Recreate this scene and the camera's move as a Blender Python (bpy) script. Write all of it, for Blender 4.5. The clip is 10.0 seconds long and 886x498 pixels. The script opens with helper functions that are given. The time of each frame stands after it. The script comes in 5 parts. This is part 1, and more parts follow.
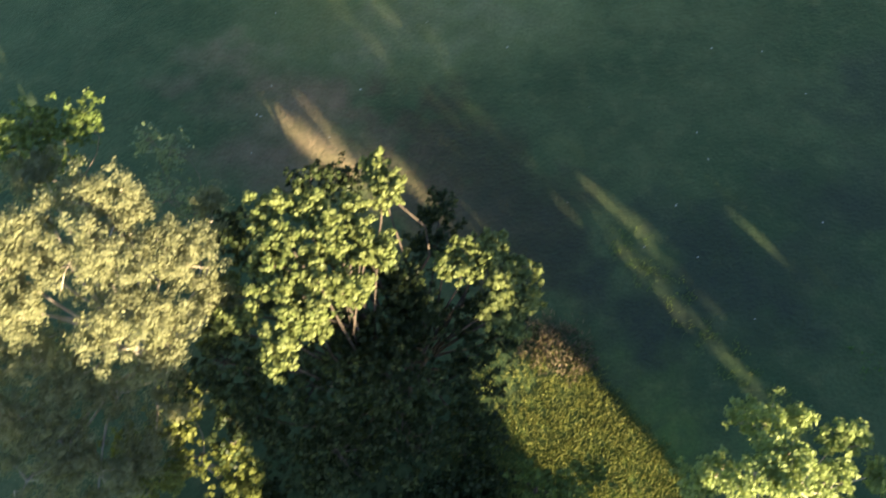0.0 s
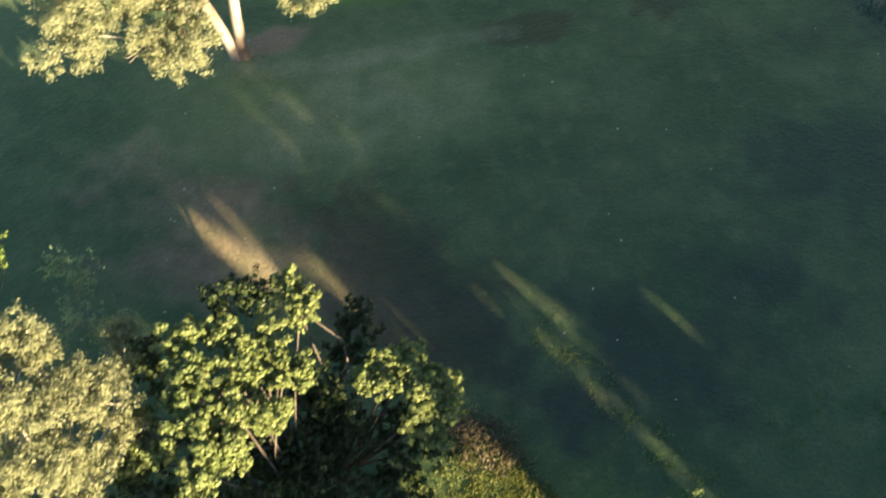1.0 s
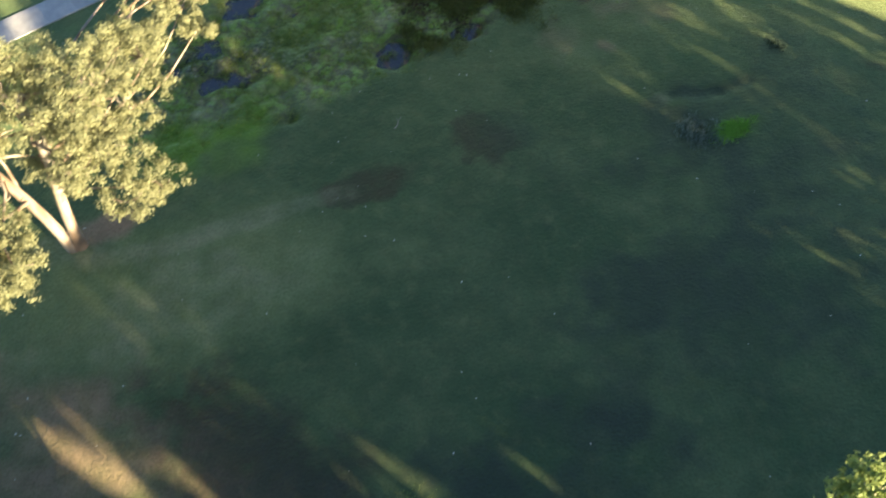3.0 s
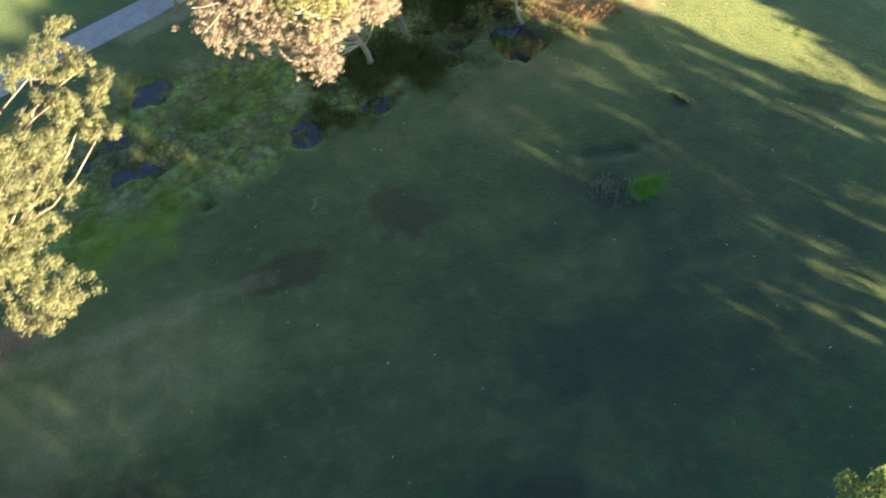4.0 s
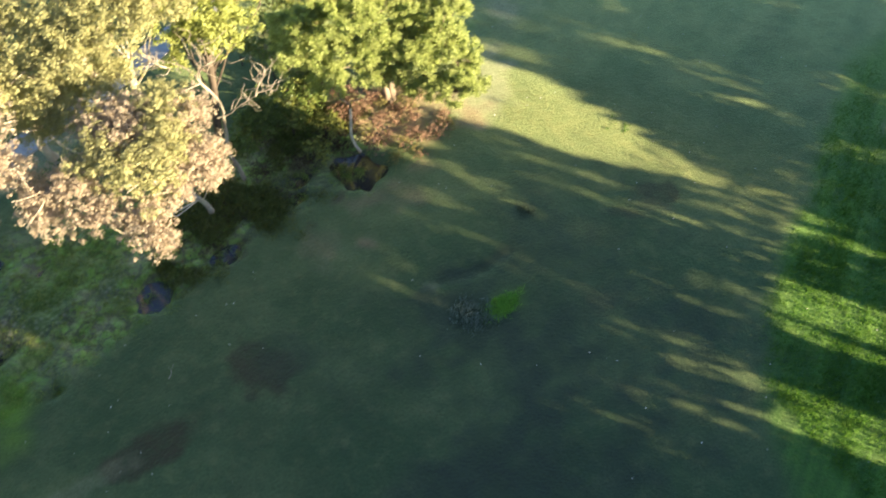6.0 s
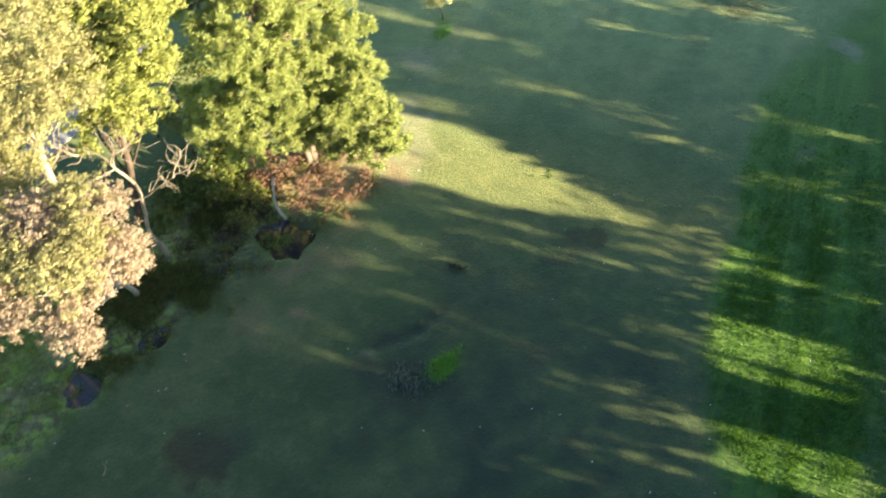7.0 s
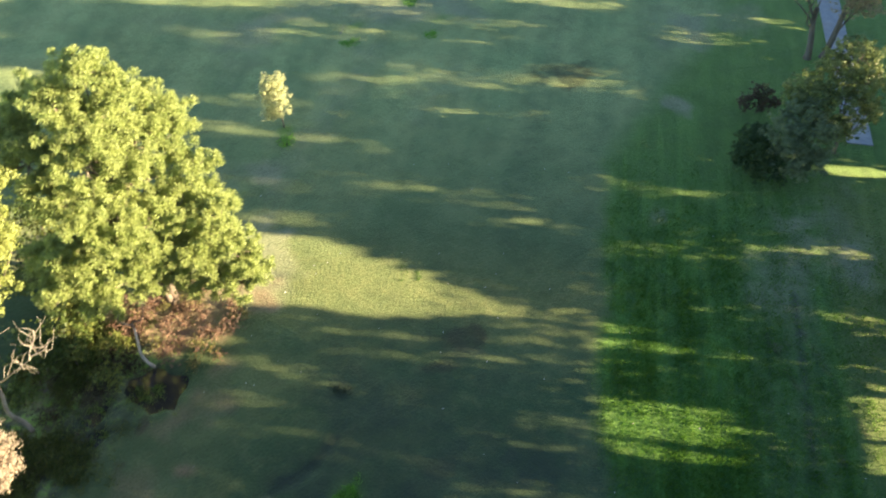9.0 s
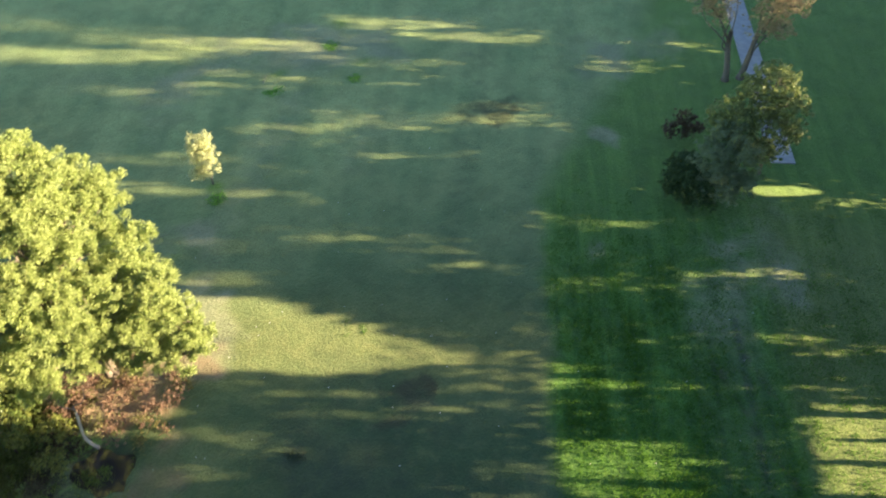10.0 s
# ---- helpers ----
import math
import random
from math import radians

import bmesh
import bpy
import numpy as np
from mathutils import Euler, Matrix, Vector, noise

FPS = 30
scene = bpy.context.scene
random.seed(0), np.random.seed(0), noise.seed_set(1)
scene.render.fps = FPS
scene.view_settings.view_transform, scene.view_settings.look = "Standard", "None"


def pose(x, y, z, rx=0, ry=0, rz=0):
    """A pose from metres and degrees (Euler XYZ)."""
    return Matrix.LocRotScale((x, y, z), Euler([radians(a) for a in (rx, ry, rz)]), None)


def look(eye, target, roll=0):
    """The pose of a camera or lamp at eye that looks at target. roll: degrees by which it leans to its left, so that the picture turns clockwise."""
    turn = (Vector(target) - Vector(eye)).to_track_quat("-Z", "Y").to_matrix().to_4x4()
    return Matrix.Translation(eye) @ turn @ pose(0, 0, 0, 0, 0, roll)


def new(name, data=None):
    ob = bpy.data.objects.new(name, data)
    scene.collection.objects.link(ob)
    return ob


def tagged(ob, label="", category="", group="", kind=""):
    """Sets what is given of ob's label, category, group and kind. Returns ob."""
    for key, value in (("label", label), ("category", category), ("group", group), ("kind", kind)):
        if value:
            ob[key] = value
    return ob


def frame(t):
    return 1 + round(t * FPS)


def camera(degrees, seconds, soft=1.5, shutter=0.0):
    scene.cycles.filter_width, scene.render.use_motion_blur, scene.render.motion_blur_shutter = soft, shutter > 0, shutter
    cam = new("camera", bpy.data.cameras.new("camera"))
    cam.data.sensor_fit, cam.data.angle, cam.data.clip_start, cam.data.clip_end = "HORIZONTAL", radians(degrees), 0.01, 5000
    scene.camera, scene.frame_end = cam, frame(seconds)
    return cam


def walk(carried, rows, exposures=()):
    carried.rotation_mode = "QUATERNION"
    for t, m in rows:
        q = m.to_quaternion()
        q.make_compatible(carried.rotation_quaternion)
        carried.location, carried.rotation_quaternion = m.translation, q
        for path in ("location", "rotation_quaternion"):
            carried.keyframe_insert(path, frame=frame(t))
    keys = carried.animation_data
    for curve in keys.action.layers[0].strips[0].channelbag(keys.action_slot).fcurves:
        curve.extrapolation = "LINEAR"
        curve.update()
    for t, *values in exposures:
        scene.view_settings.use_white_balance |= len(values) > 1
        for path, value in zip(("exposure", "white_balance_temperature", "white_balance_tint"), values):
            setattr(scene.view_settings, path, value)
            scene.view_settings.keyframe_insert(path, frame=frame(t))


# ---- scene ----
cam = camera(48.07, 10.0, soft=1.8, shutter=0.5)
PATH = [
    (0, (5.889, 0.568, 36.086), (5.006, 5.397, 27.374), -6.19),
    (0.5, (6.215, 1.581, 36.657), (5.644, 6.614, 28.035), -4.64),
    (1, (6.541, 2.534, 37.318), (6.293, 7.745, 28.787), -3.13),
    (1.5, (6.929, 3.498, 38.043), (6.995, 8.845, 29.594), -1.93),
    (2, (7.385, 4.496, 38.815), (7.746, 9.948, 30.440), -0.98),
    (2.5, (7.901, 5.475, 39.621), (8.542, 11.005, 31.314), -0.16),
    (4, (9.976, 7.985, 41.601), (11.516, 13.743, 33.571), 0.80),
    (4.5, (10.417, 8.684, 42.123), (12.302, 14.497, 34.208), 1.21),
    (5, (10.809, 9.387, 42.585), (13.043, 15.232, 34.785), 1.58),
    (5.5, (11.180, 10.086, 43.072), (13.766, 15.935, 35.384), 1.85),
    (7, (12.807, 12.521, 44.673), (16.377, 18.190, 37.248), 1.59),
    (7.5, (13.218, 13.427, 45.247), (17.126, 18.975, 37.902), 1.54),
    (8, (13.593, 14.348, 45.788), (17.839, 19.753, 38.525), 1.54),
    (8.5, (13.907, 15.264, 46.367), (18.482, 20.501, 39.180), 1.56),
    (9, (14.199, 16.161, 46.972), (19.095, 21.205, 39.860), 1.61),
    (9.5, (14.473, 17.102, 47.600), (19.673, 21.931, 40.555), 1.62),
    (10, (14.769, 18.106, 48.207), (20.259, 22.699, 41.225), 1.62),
]
walk(cam, [(t, look(eye, target, roll)) for t, eye, target, roll in PATH])

# ---- world, sun and exposure ----
SUN_AZ, SUN_EL = radians(-50.0), radians(14.0)
TOWARDS = Vector((math.cos(SUN_AZ), math.sin(SUN_AZ)))
TAN = math.tan(SUN_EL)
scene.view_settings.exposure = 2.75

world = bpy.data.worlds.new("world")
scene.world = world
world.use_nodes = True
wt = world.node_tree
sky = wt.nodes.new("ShaderNodeTexSky")
sky.sky_type = "NISHITA"
sky.sun_disc = False
sky.ozone_density = 3.1
sky.dust_density = 0.8
sky.sun_elevation = SUN_EL
sky.sun_rotation = math.atan2(TOWARDS.x, TOWARDS.y)
wt.links.new(sky.outputs[0], wt.nodes["Background"].inputs[0])
wt.nodes["Background"].inputs[1].default_value = 0.049

sun_data = bpy.data.lights.new("sun", "SUN")
sun_data.energy = 5.0
sun_data.angle = radians(0.5)
sun_data.color = (1.0, 0.80, 0.49)
sun = new("sun", sun_data)
sun.matrix_world = look((TOWARDS.x * 200, TOWARDS.y * 200, 200 * TAN), (0, 0, 0))


# ---- materials ----
def material(name, roughness=0.8):
    m = bpy.data.materials.new(name)
    m.use_nodes = True
    t = m.node_tree
    b = t.nodes["Principled BSDF"]
    b.inputs["Roughness"].default_value = roughness
    b.inputs["Specular IOR Level"].default_value = 0.25
    return m, t, b


def node(t, kind, inputs=(), **props):
    n = t.nodes.new(kind)
    for k, v in props.items():
        setattr(n, k, v)
    for k, v in dict(inputs).items():
        if isinstance(v, bpy.types.NodeSocket):
            t.links.new(v, n.inputs[k])
        else:
            n.inputs[k].default_value = v
    return n


def mix(t, fac, a, b, mode="MIX"):
    n = t.nodes.new("ShaderNodeMix")
    n.data_type, n.blend_type = "RGBA", mode
    for sock, v in ((n.inputs[0], fac), (n.inputs[6], a), (n.inputs[7], b)):
        if isinstance(v, bpy.types.NodeSocket):
            t.links.new(v, sock)
        elif isinstance(v, tuple):
            sock.default_value = (*v, 1.0)
        else:
            sock.default_value = v
    return n.outputs[2]


def ramp(t, value, lo, hi):
    n = node(t, "ShaderNodeMapRange", {0: value, 1: lo, 2: hi, 3: 0.0, 4: 1.0}, interpolation_type="SMOOTHSTEP")
    return n.outputs[0]


def texture(t, vec, scale, detail=3.0, rough=0.6):
    return node(t, "ShaderNodeTexNoise", {"Vector": vec, "Scale": scale, "Detail": detail, "Roughness": rough}).outputs["Fac"]


def leaf_material(name, a, b, glow=0.35, rough=0.55):
    """Leaves: two tints varied leaf by leaf, some light passing through."""
    m, t, bs = material(name, rough)
    geo = node(t, "ShaderNodeNewGeometry")
    pos = node(t, "ShaderNodeTexCoord").outputs["Object"]
    patch = ramp(t, texture(t, pos, 0.7, 2.0), 0.35, 0.65)
    tint = mix(t, geo.outputs["Random Per Island"], a, b)
    tint = mix(t, patch, tint, mix(t, 0.5, tint, b))
    t.links.new(tint, bs.inputs["Base Color"])
    tr = node(t, "ShaderNodeBsdfTranslucent", {"Color": tint})
    mx = node(t, "ShaderNodeMixShader", {0: glow, 1: bs.outputs[0], 2: tr.outputs[0]})
    t.links.new(mx.outputs[0], t.nodes["Material Output"].inputs[0])
    return m


def bark_material(name, a, b, scale=3.0):
    m, t, bs = material(name, 0.85)
    pos = node(t, "ShaderNodeTexCoord").outputs["Object"]
    st = node(t, "ShaderNodeMapping", {"Vector": pos, "Scale": (1.0, 1.0, 0.25)}).outputs[0]
    fine = texture(t, st, scale * 4, 4.0)
    big = ramp(t, texture(t, st, scale, 3.0), 0.4, 0.62)
    col = mix(t, big, a, b)
    col = mix(t, ramp(t, fine, 0.35, 0.75), mix(t, 0.35, col, (0.03, 0.025, 0.02)), col)
    t.links.new(col, bs.inputs["Base Color"])
    bump = node(t, "ShaderNodeBump", {"Strength": 0.6, "Distance": 0.03, "Height": fine})
    t.links.new(bump.outputs[0], bs.inputs["Normal"])
    return m


GUM_LEAF = leaf_material("gum leaves", (0.205, 0.22, 0.115), (0.33, 0.338, 0.19), 0.5)
OLIVE_LEAF = leaf_material("olive leaves", (0.27, 0.275, 0.125), (0.41, 0.40, 0.205), 0.45)
DRY_LEAF = leaf_material("dry leaves", (0.345, 0.282, 0.215), (0.515, 0.435, 0.345), 0.5)
LIME_LEAF = leaf_material("lime leaves", (0.225, 0.275, 0.07), (0.41, 0.44, 0.15), 0.5)
PINE_LEAF = leaf_material("pine needles", (0.235, 0.305, 0.095), (0.43, 0.48, 0.19), 0.5)
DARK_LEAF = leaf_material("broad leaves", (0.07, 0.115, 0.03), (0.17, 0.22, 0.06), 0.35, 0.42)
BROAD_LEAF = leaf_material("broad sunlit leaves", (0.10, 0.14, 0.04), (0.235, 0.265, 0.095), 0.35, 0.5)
WARM_LEAF = leaf_material("warm olive leaves", (0.19, 0.203, 0.10), (0.30, 0.305, 0.165), 0.45)
YELLOW_LEAF = leaf_material("yellowing leaves", (0.13, 0.16, 0.04), (0.25, 0.27, 0.075), 0.4)
SOFT_LEAF = leaf_material("soft pale leaves", (0.20, 0.265, 0.08), (0.34, 0.40, 0.145), 0.45)
CREAM_LEAF = leaf_material("pale leaves", (0.42, 0.44, 0.23), (0.56, 0.58, 0.34), 0.45)
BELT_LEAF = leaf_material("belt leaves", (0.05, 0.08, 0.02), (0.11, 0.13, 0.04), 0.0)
# Shaded copy of the broad sunlit leaves: the shade is put into the tint.
SHADED_LEAF = leaf_material("broad leaves tinted for shade", (0.02, 0.036, 0.012), (0.052, 0.07, 0.024), 0.2, 0.5)
RUST_LEAF = leaf_material("rust leaves", (0.17, 0.09, 0.065), (0.31, 0.20, 0.14), 0.3)
RUSSET_LEAF = leaf_material("russet leaves", (0.085, 0.058, 0.038), (0.15, 0.10, 0.065), 0.2)
FERN_LEAF = leaf_material("yellowing fern fronds", (0.13, 0.13, 0.04), (0.26, 0.23, 0.09), 0.35)
FADED_LEAF = leaf_material("faded leaves", (0.36, 0.27, 0.15), (0.52, 0.44, 0.28), 0.4)
GUM_BARK = bark_material("peeling gum bark", (0.40, 0.345, 0.285), (0.22, 0.15, 0.105), 1.5)
MAGNOLIA_LEAF = leaf_material("magnolia leaves", (0.085, 0.14, 0.05), (0.34, 0.385, 0.16), 0.45, 0.3)
GREY_LEAF = leaf_material("grey-green leaves", (0.15, 0.21, 0.10), (0.28, 0.34, 0.19), 0.35)
PALE_BARK = bark_material("smooth pale bark", (0.62, 0.55, 0.46), (0.42, 0.34, 0.27), 1.2)
GREY_BARK = bark_material("grey bark", (0.30, 0.25, 0.20), (0.16, 0.13, 0.10), 2.0)
DEAD_BARK = bark_material("bleached dead wood", (0.42, 0.37, 0.31), (0.27, 0.23, 0.19), 2.0)
PINE_BARK = bark_material("pine bark", (0.30, 0.24, 0.19), (0.18, 0.14, 0.11), 2.5)
DARK_BARK = bark_material("dark bark", (0.13, 0.10, 0.08), (0.07, 0.055, 0.045), 2.5)


def ground_material():
    m, t, bs = material("grass and soil", 0.9)
    bs.inputs["Specular IOR Level"].default_value = 0.1
    bs.inputs["Sheen Weight"].default_value = 0.75
    bs.inputs["Sheen Roughness"].default_value = 0.5
    bs.inputs["Sheen Tint"].default_value = (0.66, 0.84, 0.38, 1)
    pos = node(t, "ShaderNodeTexCoord").outputs["Object"]
    za = node(t, "ShaderNodeSeparateColor", {0: node(t, "ShaderNodeAttribute", attribute_name="zones").outputs["Color"]})
    wear_and_shade = node(t, "ShaderNodeAttribute", attribute_name="wear_and_shade")
    zb = node(t, "ShaderNodeSeparateColor", {0: wear_and_shade.outputs["Color"]})
    fine = texture(t, pos, 7.0, 4.0, 0.7)
    mid = texture(t, pos, 1.1, 4.0)
    large = texture(t, pos, 0.16, 3.0)
    turf = mix(t, ramp(t, large, 0.38, 0.64), (0.041, 0.076, 0.037), (0.080, 0.111, 0.053))
    turf = mix(t, ramp(t, mid, 0.42, 0.95), turf, (0.135, 0.145, 0.070))
    sweep = node(t, "ShaderNodeMapping", {"Vector": pos, "Rotation": (0.0, 0.0, radians(38.0)), "Scale": (26.0, 3.6, 1.0)}, vector_type="TEXTURE").outputs[0]
    lanes = ramp(t, texture(t, sweep, 1.0, 2.0), 0.36, 0.66)
    tones = node(t, "ShaderNodeAttribute", attribute_name="tone")
    tone = node(t, "ShaderNodeSeparateColor", {0: tones.outputs["Color"]})
    # Turf and rough turn paler far off: haze is put into their colour.
    hazed_turf = mix(t, ramp(t, large, 0.3, 0.7), mix(t, lanes, (0.205, 0.268, 0.11), (0.31, 0.375, 0.15)), mix(t, lanes, (0.30, 0.335, 0.14), (0.41, 0.425, 0.175)))
    turf = mix(t, tone.outputs[0], turf, hazed_turf)
    turf = mix(t, tone.outputs[1], turf, mix(t, ramp(t, mid, 0.35, 0.7), (0.13, 0.14, 0.05), (0.185, 0.178, 0.068)))
    broken = node(t, "ShaderNodeMath", {0: texture(t, pos, 0.9, 6.0, 0.68), 1: 0.5}, operation="SUBTRACT").outputs[0]
    # rough: vivid long grass with stripes along the mowing line
    stripe = node(t, "ShaderNodeMapping", {"Vector": pos, "Rotation": (0.0, 0.0, radians(38.0)), "Scale": (11.0, 0.8, 1.0)}, vector_type="TEXTURE").outputs[0]
    rows = texture(t, stripe, 1.0, 2.0)
    rough = mix(t, ramp(t, rows, 0.34, 0.68), (0.034, 0.112, 0.019), (0.084, 0.2, 0.03))
    rough = mix(t, ramp(t, mid, 0.5, 0.8), rough, (0.115, 0.20, 0.026))
    rough = mix(t, tone.outputs[0], rough, mix(t, ramp(t, rows, 0.3, 0.75), (0.088, 0.172, 0.030), (0.130, 0.222, 0.042)))
    rough = mix(t, tone.outputs[2], rough, mix(t, ramp(t, rows, 0.3, 0.7), (0.19, 0.20, 0.042), (0.29, 0.27, 0.075)))
    col = mix(t, za.outputs[0], turf, rough)
    # bog: dark wet green and brown
    bog = mix(t, ramp(t, texture(t, pos, 0.9, 5.0, 0.65), 0.45, 0.66), (0.22, 0.37, 0.08), (0.36, 0.34, 0.19))
    bog = mix(t, ramp(t, texture(t, pos, 3.6, 4.0), 0.52, 0.66), bog, (0.11, 0.105, 0.075))
    bog = mix(t, ramp(t, node(t, "ShaderNodeTexVoronoi", {"Vector": pos, "Scale": 2.3}).outputs["Distance"], 0.4, 0.85), bog, (0.11, 0.105, 0.075))
    bog = mix(t, ramp(t, texture(t, pos, 0.35, 2.0), 0.48, 0.6), bog, mix(t, 0.5, bog, (0.24, 0.22, 0.17)))
    clods = ramp(t, node(t, "ShaderNodeTexVoronoi", {"Vector": pos, "Scale": 3.4}).outputs["Distance"], 0.15, 0.6)
    mire = mix(t, clods, mix(t, ramp(t, mid, 0.4, 0.7), (0.27, 0.25, 0.23), (0.20, 0.22, 0.10)), (0.075, 0.07, 0.065))
    bog = mix(t, ramp(t, node(t, "ShaderNodeMath", {0: broken, 1: tones.outputs["Alpha"]}, operation="ADD").outputs[0], 0.25, 0.85), bog, mire)
    col = mix(t, za.outputs[1], col, bog)
    # lush bright green
    col = mix(t, za.outputs[2], col, (0.11, 0.21, 0.018))
    edge = node(t, "ShaderNodeMath", {0: node(t, "ShaderNodeMath", {0: broken, 1: 1.7}, operation="MULTIPLY").outputs[0], 1: zb.outputs[0]}, operation="ADD").outputs[0]
    col = mix(t, ramp(t, edge, 0.2, 1.05), col, (0.052, 0.037, 0.028))
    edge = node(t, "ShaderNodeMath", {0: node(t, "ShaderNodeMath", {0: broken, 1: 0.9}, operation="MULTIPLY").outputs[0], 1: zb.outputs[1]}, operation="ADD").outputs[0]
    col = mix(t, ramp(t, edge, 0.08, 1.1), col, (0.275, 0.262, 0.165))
    col = mix(t, ramp(t, zb.outputs[2], 0.2, 0.9), col, mix(t, mid, (0.17, 0.095, 0.07), (0.34, 0.22, 0.16)))
    # wet hollows and mud, and deeper shade put into the turf colour
    col = mix(t, ramp(t, node(t, "ShaderNodeMath", {0: broken, 1: wear_and_shade.outputs["Alpha"]}, operation="ADD").outputs[0], 0.2, 1.2), col, (0.03, 0.04, 0.038))
    col = mix(t, ramp(t, fine, 0.30, 0.62), mix(t, 0.36, col, (0.02, 0.03, 0.008)), col)
    blotch = ramp(t, texture(t, pos, 0.5, 5.0, 0.62), 0.36, 0.6)
    col = mix(t, blotch, mix(t, 0.26, col, (0.02, 0.035, 0.02)), col)
    t.links.new(col, bs.inputs["Base Color"])
    h = node(t, "ShaderNodeMath", {0: node(t, "ShaderNodeMath", {0: fine, 1: 2.0}, operation="MULTIPLY").outputs[0], 1: node(t, "ShaderNodeMath", {0: mid, 1: 1.2}, operation="MULTIPLY").outputs[0]}, operation="ADD").outputs[0]
    wet = node(t, "ShaderNodeMath", {0: za.outputs[1], 1: 3.0}, operation="MULTIPLY").outputs[0]
    hummocks = node(t, "ShaderNodeMath", {0: node(t, "ShaderNodeTexVoronoi", {"Vector": pos, "Scale": 2.3}).outputs["Distance"], 1: wet}, operation="MULTIPLY").outputs[0]
    h = node(t, "ShaderNodeMath", {0: h, 1: hummocks}, operation="SUBTRACT").outputs[0]
    tufts = node(t, "ShaderNodeTexVoronoi", {"Vector": pos, "Scale": 4.8, "Randomness": 1.0}).outputs["Distance"]
    h = node(t, "ShaderNodeMath", {0: h, 1: node(t, "ShaderNodeMath", {0: tufts, 1: -0.62}, operation="MULTIPLY").outputs[0]}, operation="ADD").outputs[0]
    bump = node(t, "ShaderNodeBump", {"Strength": 0.4, "Distance": 0.09, "Height": h})
    t.links.new(bump.outputs[0], bs.inputs["Normal"])
    return m


def water_material():
    m, t, bs = material("still dark water", 0.06)
    bs.inputs["Base Color"].default_value = (0.03, 0.027, 0.03, 1)
    bs.inputs["Specular IOR Level"].default_value = 0.9
    pos = node(t, "ShaderNodeTexCoord").outputs["Object"]
    bump = node(t, "ShaderNodeBump", {"Strength": 0.05, "Distance": 0.02, "Height": texture(t, pos, 3.0)})
    t.links.new(bump.outputs[0], bs.inputs["Normal"])
    return m


def concrete_material():
    m, t, bs = material("weathered concrete", 0.85)
    pos = node(t, "ShaderNodeTexCoord").outputs["Object"]
    rnd = node(t, "ShaderNodeObjectInfo").outputs["Random"]
    col = mix(t, ramp(t, texture(t, pos, 1.4, 5.0), 0.35, 0.7), (0.36, 0.36, 0.37), (0.47, 0.46, 0.45))
    col = mix(t, ramp(t, texture(t, pos, 14.0, 3.0), 0.5, 0.8), col, (0.30, 0.29, 0.28))
    col = mix(t, rnd, col, mix(t, 0.25, col, (0.3, 0.29, 0.27)))
    t.links.new(col, bs.inputs["Base Color"])
    return m


GROUND, WATER, CONCRETE = ground_material(), water_material(), concrete_material()


# ---- builders ----
rng = np.random.default_rng(7)


def part(name, mesh, mat, parent=None, label="", smooth=False):
    mesh.materials.append(mat)
    if smooth:
        mesh.polygons.foreach_set("use_smooth", [True] * len(mesh.polygons))
    ob = new(name, mesh)
    if parent:
        ob.parent = parent
    if label:
        ob["label"] = label
    return ob


def mesh_from(name, verts, quads):
    """A mesh from arrays of corners and four-sided faces."""
    me = bpy.data.meshes.new(name)
    n, k = len(verts), len(quads)
    me.vertices.add(n)
    me.vertices.foreach_set("co", np.asarray(verts, dtype=np.float32).ravel())
    me.loops.add(4 * k)
    me.loops.foreach_set("vertex_index", np.asarray(quads, dtype=np.int32).ravel())
    me.polygons.add(k)
    me.polygons.foreach_set("loop_start", np.arange(k, dtype=np.int32) * 4)
    me.update(calc_edges=True)
    return me


def unit(v):
    return v / (np.linalg.norm(v, axis=1, keepdims=True) + 1e-9)


def leaf_mesh(name, at, facing, length, width, loose=0.42, needles=False):
    """Kite-shaped leaves at the points, each turned more or less to its own facing; needles point along it."""
    n = len(at)
    facing = unit(unit(facing) + rng.normal(size=(n, 3)) * loose)
    along = unit(np.cross(facing, rng.normal(size=(n, 3))))
    if needles:
        facing, along = along, facing
    side = np.cross(facing, along)
    size = rng.uniform(0.7, 1.25, (n, 1))
    a, b = along * size * length / 2, side * size * width / 2
    verts = np.stack([at - a, at + b + a * 0.15, at + a, at - b + a * 0.15], axis=1).reshape(-1, 3)
    return mesh_from(name, verts, np.arange(4 * n).reshape(-1, 4))


